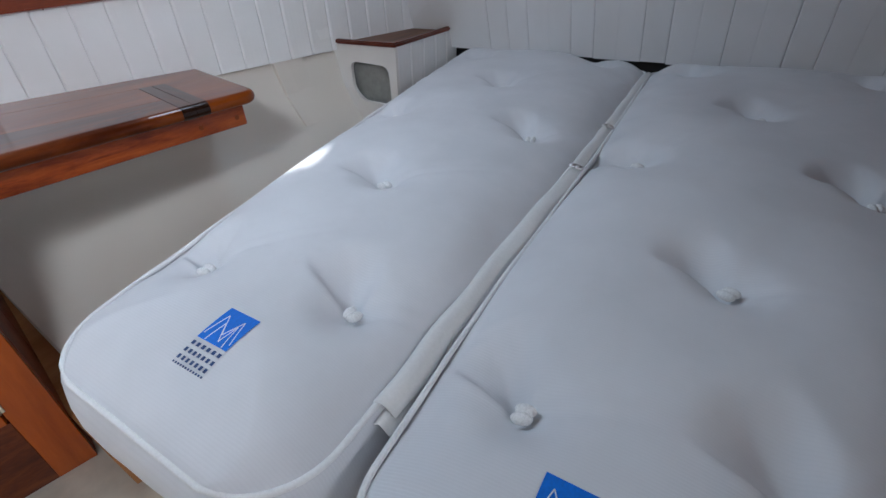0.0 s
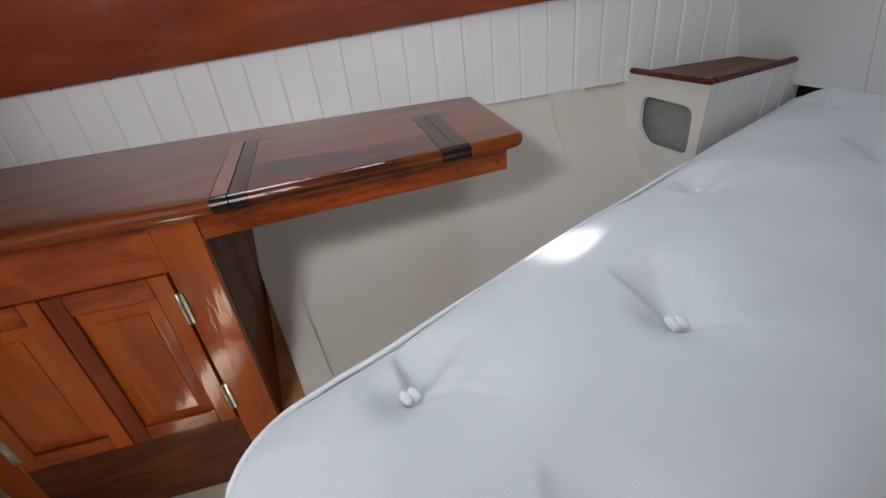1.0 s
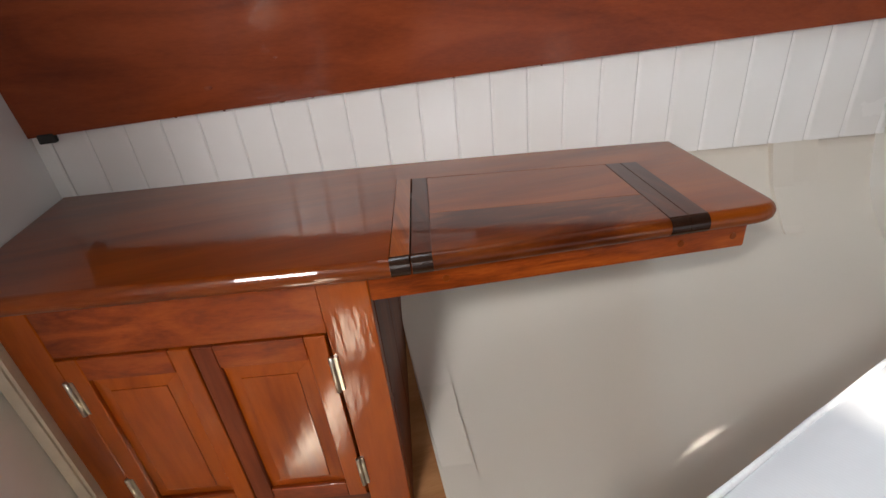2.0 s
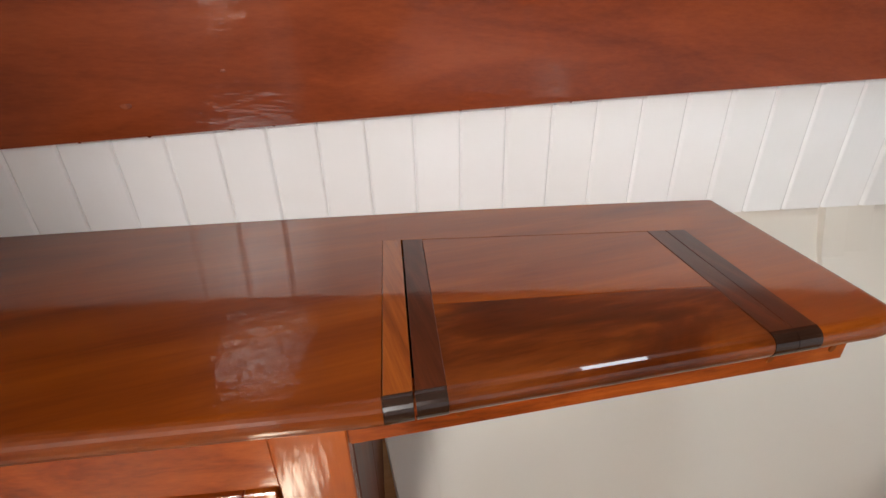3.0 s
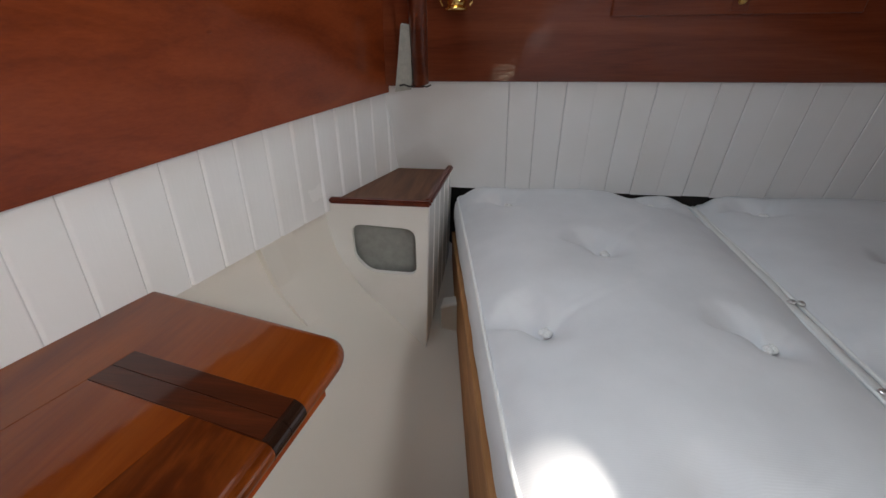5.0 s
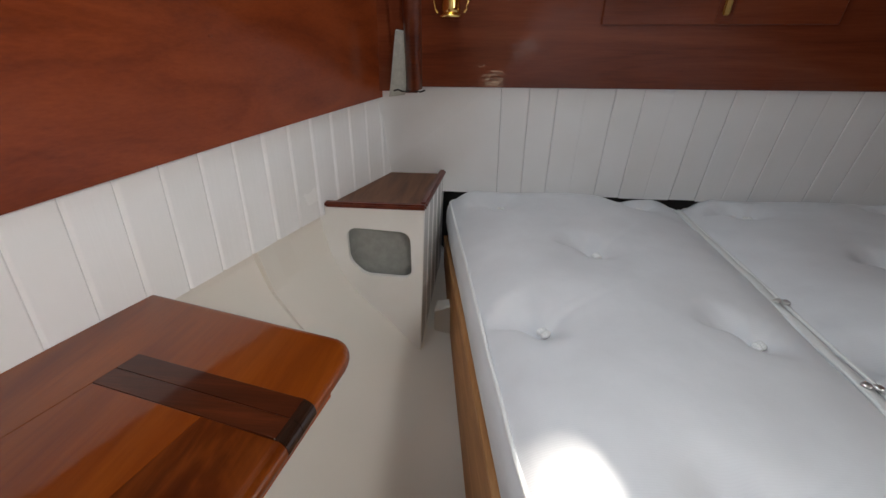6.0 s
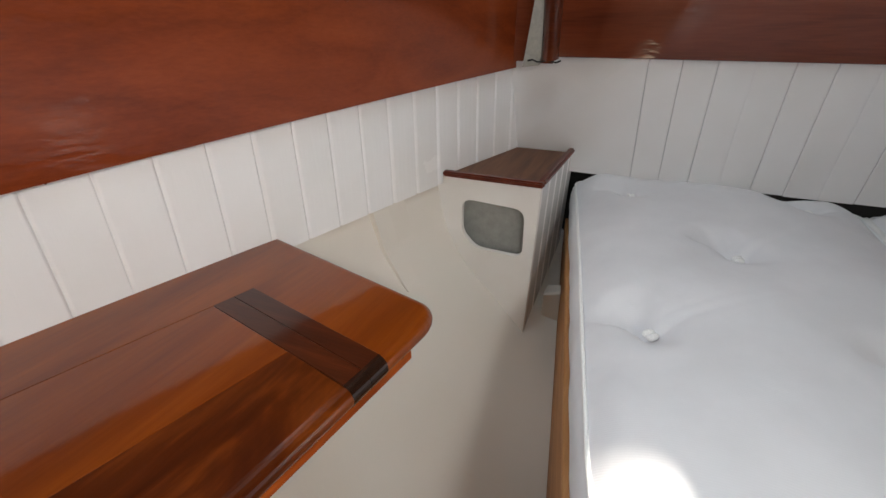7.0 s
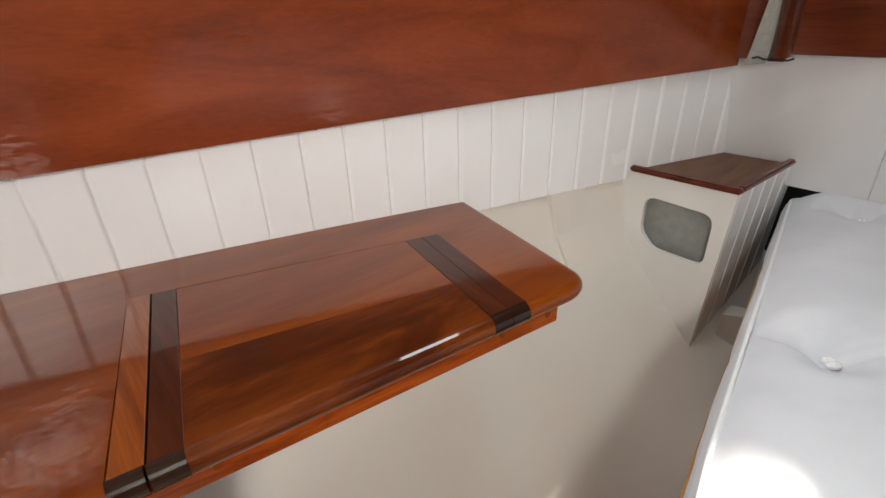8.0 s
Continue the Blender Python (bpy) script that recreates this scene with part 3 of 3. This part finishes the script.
def wall_edge(x0, x1, n=8):
    return [(x0 + (x1 - x0) * i / n, side_y(x0 + (x1 - x0) * i / n) - 0.002) for i in range(n + 1)]


def cross(x0, y):
    """The strips run square to the cabin side, leaning with it."""
    return x0 + (y - front_y(x0)) * 0.224


L0, L1, L2 = -0.585, -0.5555, -0.524
R0, R1, R2 = -0.166, -0.1355, -0.104
yb = lambda x: 0.262 - 0.299 * (x + 0.075)
tip, pa, pb = Vector((0.022, -0.005)), Vector((-0.035, front_y(-0.035))), Vector((0.0305, 0.036))
corner = [tuple(pa * (1 - f) ** 2 + tip * 2 * f * (1 - f) + pb * f * f) for f in (k / 8 for k in range(9))]
outline = [(x, front_y(x)) for x in (-1.2, -1.05, -0.9, -0.75, -0.6, L0)]
outline += [(cross(L0, 0.4035), 0.4035), (cross(R2, 0.277), 0.277), (R2, front_y(R2)), (-0.07, front_y(-0.07))] + corner + wall_edge(0.113, -1.2, 24)
worked = set(range(6)) | set(range(8, 20))
part("shelf_board", nosed(outline, worked, UNDER, TOPZ), SHELF, shelf)


def strip_piece(a, b, mat, parent, end=BLACK_END):
    """A cross strip between two front stations, with its dark end on the front edge."""
    def line(x0):
        y1 = (0.4035 - 0.272 * (x0 + 0.51 - 0.224 * front_y(x0))) / 1.0609 - 0.0008
        return (cross(x0, y1), y1)
    yf = 0.0135
    ca, cb = (cross(a, front_y(a) + yf), front_y(a) + yf), (cross(b, front_y(b) + yf), front_y(b) + yf)
    p = part("cross_strip", prism([ca, cb, line(b), line(a)], UNDER, lambda x, y: shelf_z(x) + 0.0006, 0.0005, 1), mat, parent, "dark cross strip" if mat is STRIP else "amber brown cross strip")
    tone = "black strip end" if end is BLACK_END else "dark brown strip end"
    part("strip_end", nosed([(a, front_y(a) - 0.0004), (b, front_y(b) - 0.0004), cb, ca], {0, 1}, lambda x, y: shelf_z(x) - SH - 0.0003, lambda x, y: shelf_z(x) + 0.0006), end, p, tone)


strip_piece(L0 + 0.0004, L1 - G, GOLD_STRIP, shelf)
strip_piece(R1 + 0.0005, R2 - 0.0004, STRIP, shelf)
lid = part("lid", nosed([(L2, front_y(L2)), (-0.35, front_y(-0.35)), (R0, front_y(R0)), (cross(R0, 0.128), 0.128), (cross(L2, 0.209), 0.209)], {0, 1, 2}, UNDER, TOPZ), FIGURED, shelf, "hinged lid of figured mahogany, shut")
part("lid_board", prism([(cross(L2, 0.2094), 0.2094), (cross(R0, 0.1284), 0.1284), (cross(R0, 0.2925), 0.2925), (cross(L2, 0.3863), 0.3863)], UNDER, TOPZ, 0.0006, 1), SHELF, lid)
strip_piece(L1 + G, L2 - 0.0004, STRIP, shelf)
strip_piece(R0 + 0.0004, R1 - 0.0005, STRIP, shelf)


# the tray's apron and its baize bottom
def apron_y(x):
    return 0.034 - 0.125 * (x + 0.007)


AB = lambda x, y: 0.6365 - 0.018 * x
AT = lambda x, y: shelf_z(x) - SH - 0.0005
part("front_apron", prism([(-0.617, apron_y(-0.617)), (-0.007, apron_y(-0.007)), (-0.002, apron_y(-0.007) + 0.028), (-0.612, apron_y(-0.617) + 0.028)], AB, AT, 0.002, 2), APRON, shelf, "striped mahogany apron")
part("end_apron", prism([(-0.030, apron_y(-0.007) + 0.029), (-0.002, apron_y(-0.007) + 0.029), (0.083, side_y(0.083) - 0.01), (0.055, side_y(0.055) - 0.01)], AB, AT, 0.002, 1), APRON, shelf)
part("tray_bottom", prism([(-0.60, apron_y(-0.6) + 0.03), (-0.035, apron_y(-0.035) + 0.03), (0.04, side_y(0.04) - 0.02), (-0.55, side_y(-0.55) - 0.02)], lambda x, y: AB(x, y) + 0.002, lambda x, y: AB(x, y) + 0.008), GREEN, shelf, "dark green baize tray bottom")
for px in (-0.12, -0.03, -0.50):
    pl = lathe([(0.006, 0.0), (0.006, 0.0012), (0.0055, 0.0016)], 12)
    bmesh.ops.transform(pl, matrix=Matrix.Translation((px, apron_y(px), 0.6365 - 0.018 * px + 0.022)) @ Matrix.Rotation(radians(90), 4, "X"), verts=pl.verts[:])
    part("plug", pl, SHELF, shelf, "round wooden screw plug")

# ---------------------------------------------------------------- cabinet under the shelf
FACE = Matrix.Translation((-0.618, 0.106, 0)) @ Matrix.Rotation(math.atan2(0.25, -1.0), 4, "Z") 
# local: x runs along the face away from its free end, y comes out of the face, z up
CW, CT = 0.604, 0.694
cab = thing("cabinet", "varnished mahogany two-door cabinet built against the bulkhead", "cabinet")


def face_part(name, lo, hi, mat, parent, bevel=0.0, label="", seg=1):
    bm = box(lo, hi, bevel, seg)
    bmesh.ops.transform(bm, matrix=FACE, verts=bm.verts[:])
    return part(name, bm, mat, parent, label)


D0, DM, D1 = 0.080, 0.297, 0.515
Z0, Z1 = 0.207, 0.597
face_part("post", (0.0, -0.02, 0.0), (D0 - 0.002, 0.0, CT), CAB, cab, 0.0015)
face_part("post", (D1 + 0.002, -0.02, 0.0), (CW, 0.0, CT), CAB, cab, 0.0015)
face_part("top_rail", (D0 - 0.002, -0.02, Z1 + 0.0025), (D1 + 0.002, -0.001, CT), CAB_X, cab, 0.001, "striped mahogany rail")
face_part("bottom_panel", (D0 - 0.002, -0.02, 0.0), (D1 + 0.002, -0.001, Z0 - 0.0025), CAB_LOW_SHADE, cab, 0.001)
face_part("inside", (D0, -0.09, 0.02), (D1, -0.025, CT), DARKGAP, cab)
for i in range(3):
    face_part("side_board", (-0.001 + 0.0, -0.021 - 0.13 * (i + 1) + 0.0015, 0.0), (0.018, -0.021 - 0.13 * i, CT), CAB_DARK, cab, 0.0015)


def cab_door(s0, s1, dark_left):
    d = face_part("door", (s0 + 0.0015, -0.018, Z0), (s1 - 0.0015, -0.006, Z1), CAB, cab)
    st = 0.036
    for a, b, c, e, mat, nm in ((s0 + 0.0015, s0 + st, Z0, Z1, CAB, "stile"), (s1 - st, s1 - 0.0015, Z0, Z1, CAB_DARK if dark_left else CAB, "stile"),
                                (s0 + st, s1 - st, Z1 - 0.045, Z1, CAB_X, "rail"), (s0 + st, s1 - st, Z0, Z0 + 0.038, CAB_X, "rail")):
        face_part(nm, (a + 0.0002, -0.0055, c), (b - 0.0002, 0.004, e), mat, d, 0.0015)
    # raised and fielded panel: sloping border round a flat field
    a, b, c, e, k = s0 + st, s1 - st, Z0 + 0.038, Z1 - 0.045, 0.026
    bm = bmesh.new()
    lo = [bm.verts.new(p) for p in ((a, -0.0045, c), (b, -0.0045, c), (b, -0.0045, e), (a, -0.0045, e))]
    md = [bm.verts.new(p) for p in ((a + k, 0.0005, c + k), (b - k, 0.0005, c + k), (b - k, 0.0005, e - k), (a + k, 0.0005, e - k))]
    up = [bm.verts.new((v.co.x, 0.0028, v.co.z)) for v in md]
    for q in range(4):
        bm.faces.new((lo[q], lo[(q + 1) % 4], md[(q + 1) % 4], md[q]))
        bm.faces.new((md[q], md[(q + 1) % 4], up[(q + 1) % 4], up[q]))
    bm.faces.new(up)
    bmesh.ops.transform(bm, matrix=FACE, verts=bm.verts[:])
    part("raised_panel", bm, CAB, d)
    return d


def hinge(s, z):
    h = 0.075
    hb = lathe([(0.0025, 0), (0.0045, 0.001), (0.0045, h - 0.001), (0.0025, h)], 10)
    bmesh.ops.transform(hb, matrix=FACE @ Matrix.Translation((s, 0.0055, z)), verts=hb.verts[:])
    k = part("hinge", hb, STEEL, cab, "worn steel butt hinge", True)
    face_part("leaf", (s - 0.010, 0.0005, z + 0.002), (s - 0.002, 0.0050, z + h - 0.002), STEEL, k)
    for j in range(1, 5):
        ring = lathe([(0.0046, 0), (0.0049, 0.0006), (0.0046, 0.0012)], 10)
        bmesh.ops.transform(ring, matrix=FACE @ Matrix.Translation((s, 0.0055, z + h * j / 5)), verts=ring.verts[:])
        part("knuckle", ring, STEEL, k, "", True)


cab_door(D0, DM, True)
cab_door(DM, D1, False)
for s in (D0 + 0.001, D1 - 0.001):
    hinge(s, 0.480)
    hinge(s, 0.238)

# ---------------------------------------------------------------- berth base
def edge_left(x):
    return float(np.interp(x, (-0.65, -0.6, -0.45, -0.062, 0.054, 0.221, 0.459, 0.887, 0.95), (-0.355, -0.345, -0.315, -0.224, -0.202, -0.17, -0.126, -0.043, -0.031)))


XN, XF, ZP = -0.648, 0.928, 0.612
base_pts = [(x, edge_left(x) + 0.017) for x in np.linspace(XF, -0.56, 12)]
base_pts = [(float(x), y) for x, y in base_pts] + [(float(x), mirrored(edge_left(x)) - 0.017) for x in np.linspace(-0.56, XF, 12)]
berth = thing("berth_base", "bare plywood berth base under the mattress", "berth")
part("carcass", prism(base_pts, 0.0, 0.4685), PLY, berth)
part("deck", prism([(x, y) for x, y in base_pts], 0.4695, 0.487, 0.002, 1), PLY, berth, "plywood deck with a pale cut edge")
solo("locker_sole", box((-0.56, -0.25, 0.06), (-0.2, 0.10, 0.075), 0.001), PLY, "bare plywood board low between berth and hull", "board")
solo("hull_frame", batten(-0.553, 0.070, 0.03, 0.66, 0.012, -0.014, 0.02), HULL, "cream painted upright frame beside the cabinet", "frame")
solo("backing_board", batten(-0.612, 0.085, 0.26, 0.66, -0.034, -0.046, 0.0), PLY, "bare brown plywood board behind the gap by the cabinet", "board")
solo("gusset", prism([(0.66, -0.02), (0.72, -0.02), (0.74, -0.075), (0.70, -0.08)], 0.20, 0.36, 0.004, 1), HULL, "small cream painted gusset between box and berth", "bracket")


# ---------------------------------------------------------------- mattresses
class Pad:
    """One tufted half of the double mattress: its plan, its crown and its tufts."""
    def __init__(self, left, right, tufts, seed):
        self.left, self.right, self.tufts = left, right, tufts
        self.rng = random.Random(seed)
        u = self.rng.uniform
        # each tuft pulls a three-cornered facet down on its port side and one thin crease across
        self.creases = [(u(0.70, 1.0), u(0.60, 0.78), u(0.078, 0.095), u(-1.5, -0.4), u(0.5, 0.9)) for _ in tufts]

    def sides(self, x):
        r = 0.095
        u = x - XN
        cut = r - math.sqrt(max(0.0, r * r - (r - u) ** 2)) if u < r else 0.0
        v, rf = XF - x, 0.04
        cut += rf - math.sqrt(max(0.0, rf * rf - (rf - v) ** 2)) if v < rf else 0.0
        return self.left(x) - cut, self.right(x) + cut

    def height(self, x, y):
        a, b = self.sides(x)
        d = max(0.0, min(a - y, y - b, (x - XN) * 1.0 + 0.004, (XF - x) * 2.2 + 0.018))
        z = ZP + 0.060 * (1 - math.exp(-d / 0.060))
        # gathers where the ticking is sewn to the piping
        z += 0.0085 * noise.noise((x * 15 + 3, y * 15, 7.0)) * math.exp(-d / 0.05) * min(1, d / 0.02)
        z += 0.005 * noise.noise((x * 4, y * 4, self.tufts[0][1])) * min(1, d / 0.05) + 0.0004 * noise.noise((x * 22, y * 22, 3.0)) * min(1, d / 0.03)
        for (tx, ty), cr in zip(self.tufts, self.creases):
            dx, dy = x - tx, y - ty
            r = math.hypot(dx, dy)
            if r < 0.30:
                th = math.atan2(dy, dx)
                mid, half, reach, ang, amp = cr
                off = (th - mid + math.pi) % math.tau - math.pi
                f = max(0.0, min(1.0, (half - abs(off)) / (0.24 if off > 0 else 0.7) + 0.5))
                f = f * f * (3 - 2 * f)
                rr = 0.070 + (reach + 0.018 - 0.070) * f
                z -= 0.014 * math.exp(-(r / 0.125) ** 2) + 0.038 * max(0.0, 1 - r / rr) ** (1.9 - 0.7 * f)
                if r < 0.12:
                    z -= 0.029 * max(0.0, 1 - abs(off) / 0.66) * (1 - r / 0.12) * min(1.0, r / 0.010)
                dd = (th - ang + math.pi) % math.tau - math.pi
                if abs(dd) < 1.2:
                    z -= 0.009 * amp * (math.exp(-(dd * r / 0.007) ** 2) + 0.4 * math.exp(-((dd * r - 0.022) / 0.007) ** 2)) * math.exp(-r / 0.075) * (1 - math.exp(-r / 0.012))
        return z


def pad_top(p, nx=260, ny=120):
    bm = bmesh.new()
    rows = []
    for i in range(nx + 1):
        f = i / nx
        f = f - 0.10 * math.sin(math.tau * f) / math.tau * 1.6
        x = XN + 0.0005 + (XF - XN - 0.001) * f
        a, b = p.sides(x)
        row = []
        for j in range(ny + 1):
            g = j / ny
            g = g - 0.5 * math.sin(math.tau * g) / math.tau
            y = a + (b - a) * g
            row.append(bm.verts.new((x, y, p.height(x, y) if 0 < j < ny and i > 0 else ZP)))
        rows.append(row)
    for r, s in zip(rows, rows[1:]):
        for k in range(ny):
            bm.faces.new((r[k], r[k + 1], s[k + 1], s[k]))
    loop = [r[0].co.copy() for r in rows[::-1]] + [v.co.copy() for v in rows[0][1:-1]] + [r[-1].co.copy() for r in rows] + [v.co.copy() for v in rows[-1][-2:0:-1]]
    return bm, loop


def pad_loop(loop, out, z):
    n = len(loop)
    pts = []
    for i, q in enumerate(loop):
        t = (loop[(i + 2) % n] - loop[i - 2])
        t.z = 0
        t.normalize()
        pts.append(Vector((q.x, q.y, 0)) + Vector((t.y, -t.x, 0)) * out + Vector((0, 0, z)))
    return pts


def pad_side(loop, sign):
    bm = bmesh.new()
    rings = []
    for out, z in ((0.0, ZP), (0.007, ZP - 0.010), (0.012, 0.580), (0.013, 0.55), (0.010, 0.522), (0.004, 0.500), (-0.006, 0.489)):
        ring = []
        for i, q in enumerate(pad_loop(loop, sign * out, z)):
            w = 0.0045 * noise.noise((q.x * 13, q.y * 13, q.z * 16)) * min(1.0, max(0.0, ZP - q.z) / 0.02)
            ring.append(bm.verts.new(q + Vector((w, w, 0))))
        rings.append(ring)
    n = len(loop)
    for r, s in zip(rings, rings[1:]):
        for k in range(n):
            bm.faces.new((r[k], r[(k + 1) % n], s[(k + 1) % n], s[k]))
    bm.faces.new(rings[-1])
    return bm


def tuft_mesh(seed):
    """A little felt bow pulled into the ticking: two soft lobes and a pinched middle."""
    g = random.Random(seed)
    bm = bmesh.new()
    for sgn in (-1, 1):
        r = bmesh.ops.create_icosphere(bm, subdivisions=2, radius=1.0)
        bmesh.ops.transform(bm, matrix=Matrix.Translation((sgn * 0.0052, 0, 0.002)) @ Matrix.Rotation(g.uniform(-0.4, 0.4), 4, "Z") @ Matrix.Diagonal((0.0064, 0.0108, 0.0066, 1)), verts=r["verts"])
    r = bmesh.ops.create_icosphere(bm, subdivisions=1, radius=1.0)
    bmesh.ops.transform(bm, matrix=Matrix.Diagonal((0.0035, 0.0105, 0.0030, 1)), verts=r["verts"])
    return bm


def mattress(name, p, label):
    ob = thing(name, label, "mattress", "halves of the double mattress")
    bm, loop = pad_top(p)
    part("top_panel", bm, TICKING, ob, "", True)
    area = sum(loop[i - 1].x * loop[i].y - loop[i].x * loop[i - 1].y for i in range(len(loop)))
    sign = 1 if area > 0 else -1
    part("border", pad_side(loop, sign), TICKING, ob, "", True)
    thin = loop[::2]
    part("piping", tube([q + Vector((0, 0, 0.001 + 0.0022 * noise.noise(q * 9))) for q in thin], 0.0036, True), PIPING, ob, "white corded piping", True)
    part("lower_piping", tube(pad_loop(thin, sign * 0.002, 0.494), 0.004, True), PIPING, ob, "white corded piping", True)
    for i, (tx, ty) in enumerate(p.tufts):
        t = tuft_mesh(i)
        k = part("tuft", t, FELT, ob, "white felt tuft", True)
        k.matrix_local = Matrix.Translation((tx, ty, p.height(tx, ty) + 0.0165)) @ Matrix.Rotation(i * 1.3, 4, "Z")
    return ob


def seam_l(x):
    return float(np.interp(x, (-0.6, -0.464, -0.191, 0.12, 0.5, 0.854), (-0.761, -0.757, -0.749, -0.748, -0.739, -0.727)))


def seam_r(x):
    return float(np.interp(x, (-0.588, -0.408, -0.236, 0.163, 0.5, 0.859), (-0.802, -0.789, -0.781, -0.774, -0.760, -0.741)))


port_pad = Pad(edge_left, seam_l, [(-0.444, -0.407), (-0.419, -0.659), (-0.138, -0.495), (0.194, -0.278), (0.198, -0.633), (0.504, -0.422), (0.80, -0.20), (0.84, -0.60)], 3)
star_pad = Pad(seam_r, lambda x: mirrored(edge_left(x)), [(-0.45, -0.897), (-0.43, -1.13), (-0.182, -1.042), (0.161, -0.864), (0.148, -1.213), (0.469, -1.047), (0.80, -0.88), (0.80, -1.28)], 4)
mattress("mattress", port_pad, "pale blue-white tufted cotton mattress half with white piping beside the hull")
mattress("mattress", star_pad, "pale blue-white tufted cotton mattress half with white piping")


# printed mark on the ticking: a blue square with white zigzag lines and rows of dark bars
def draped(pad, a0, b0, a1, b1, lift, n=8, skew=0.0):
    bm = bmesh.new()
    rows = []
    for i in range(n + 1):
        row = []
        for j in range(n + 1):
            x, y = a0 + (a1 - a0) * i / n, b0 + (b1 - b0) * j / n + skew * i / n
            row.append(bm.verts.new((x, y, pad.height(x, y) + lift)))
        rows.append(row)
    for r, s in zip(rows, rows[1:]):
        for k in range(n):
            bm.faces.new((r[k], r[k + 1], s[k + 1], s[k]))
    return bm


def mark(pad, x, y):
    lg = thing("printed_mark", "blue printed square mark with dark bars on the ticking", "print")
    part("square", draped(pad, x, y, x - 0.047, y - 0.049, 0.0012), BLUE, lg)
    zig = [(x - 0.040, y - 0.003), (x - 0.010, y - 0.010), (x - 0.034, y - 0.026), (x - 0.010, y - 0.036), (x - 0.040, y - 0.046)]
    zag = [(x - 0.046, y - 0.012), (x - 0.020, y - 0.016), (x - 0.042, y - 0.030), (x - 0.018, y - 0.034), (x - 0.046, y - 0.040)]
    for run in (zig, zag):
        pts = []
        for (ax, ay), (bx, by) in zip(run, run[1:]):
            for k in range(6):
                px, py = ax + (bx - ax) * k / 5, ay + (by - ay) * k / 5
                pts.append((px, py, pad.height(px, py) + 0.0013))
        part("white_line", tube(pts, 0.0006, False, 5), LINE, lg)
    g = random.Random(2)
    for row, (dx, h, letters) in enumerate(((0.0515, 0.0060, 6), (0.0610, 0.0060, 7), (0.0700, 0.0060, 7), (0.0780, 0.0028, 12))):
        w = 0.052 / letters
        for c in range(letters):
            part("bar", draped(pad, x - dx, y - 0.001 - c * w, x - dx - h * 0.8, y - 0.001 - c * w - w * 0.55, 0.0012, 2), INK, lg)


mark(port_pad, -0.503, -0.557)
mark(star_pad, -0.508, -0.940)


# webbing flap and press studs that join the two halves
def flap(x0, x1, y_of, width, lift, seed):
    bm = bmesh.new()
    n = 70
    rows = []
    for i in range(n + 1):
        x = x0 + (x1 - x0) * i / n
        w = width * (1 + 0.18 * noise.noise((x * 6, seed, 0)))
        row = []
        for j in range(6):
            f = j / 5
            z = lift + 0.004 * (1 - abs(f - 0.4) / 0.4) + 0.004 * noise.noise((x * 7, f * 1.2, seed)) - 0.006 * f * f
            fray = 0.016 * noise.noise((f * 5, seed, 4.0)) if i == 0 else 0.0
            row.append(bm.verts.new((x + fray, y_of(x) + 0.004 - w * f + 0.003 * noise.noise((x * 12, seed, 2.0)), ZP + z)))
        rows.append(row)
    for r, s in zip(rows, rows[1:]):
        for k in range(5):
            bm.faces.new((r[k], r[k + 1], s[k + 1], s[k]))
    bmesh.ops.recalc_face_normals(bm, faces=bm.faces[:])
    bmesh.ops.solidify(bm, geom=bm.faces[:], thickness=0.0012)
    return bm


joint = thing("joining_flap", "white webbing flap lying along the joint between mattress halves", "webbing")
part("upper_flap", flap(-0.50, 0.90, seam_l, 0.028, 0.004, 1.0), FLAP, joint, "", True)
part("under_flap", flap(-0.515, 0.90, lambda x: seam_l(x) - 0.010, 0.020, -0.006, 2.0), FLAP, joint, "", True)
for sx in (0.369, 0.125):
    for dy in (-0.004, -0.018):
        st = lathe([(0.0076, 0), (0.0076, 0.0018), (0.0062, 0.0034), (0.0036, 0.0046), (0.0012, 0.0050)], 16)
        k = part("press_stud", st, CHROME, joint, "bright steel press stud", True)
        k.matrix_local = Matrix.Translation((sx + dy * 0.3, seam_l(sx) + dy, ZP + 0.0095))

# ---------------------------------------------------------------- brass fittings on the transom panel
def lamp_cup():
    ob = thing("wall_lamp", "polished brass cup-shaped lamp fixed to the transom panel", "lamp", m=APL @ Matrix.Translation((-0.045, -0.058, ZF + 0.173)) @ Matrix.Rotation(END_LEAN, 4, "Y"))
    part("cup", lathe([(0.012, 0.004), (0.019, 0.006), (0.022, 0.02), (0.020, 0.045), (0.028, 0.075), (0.03, 0.12), (0.01, 0.13)], 28), BRASS, ob, "", True)
    part("foot", lathe([(0.024, 0.0), (0.027, 0.002), (0.027, 0.005), (0.020, 0.007)], 28), BRASS, ob, "", True)
    for sg in (-1, 1):
        part("gimbal_ring", tube([(0.0, sg * (0.030 + 0.012 * math.sin(a)), 0.012 + 0.05 * (1 - math.cos(a))) for a in np.linspace(0, 2.4, 14)], 0.003), BRASS, ob, "", True)
    part("bracket", box((0.02, -0.012, 0.05), (0.040, 0.012, 0.12), 0.003), BRASS, ob)


lamp_cup()
catch = thing("door_catch", "narrow polished brass catch on the locker door", "catch", m=APL @ Matrix.Translation((-0.019, -0.679, ZF + 0.160)))
part("plate", box((-0.003, -0.017, 0.0), (0.0, 0.017, 0.12), 0.001), PANEL_Y, catch, "wooden backing block")
part("bolt", box((-0.010, -0.008, 0.012), (-0.004, 0.008, 0.12), 0.003, 2), BRASS, catch, "", False)
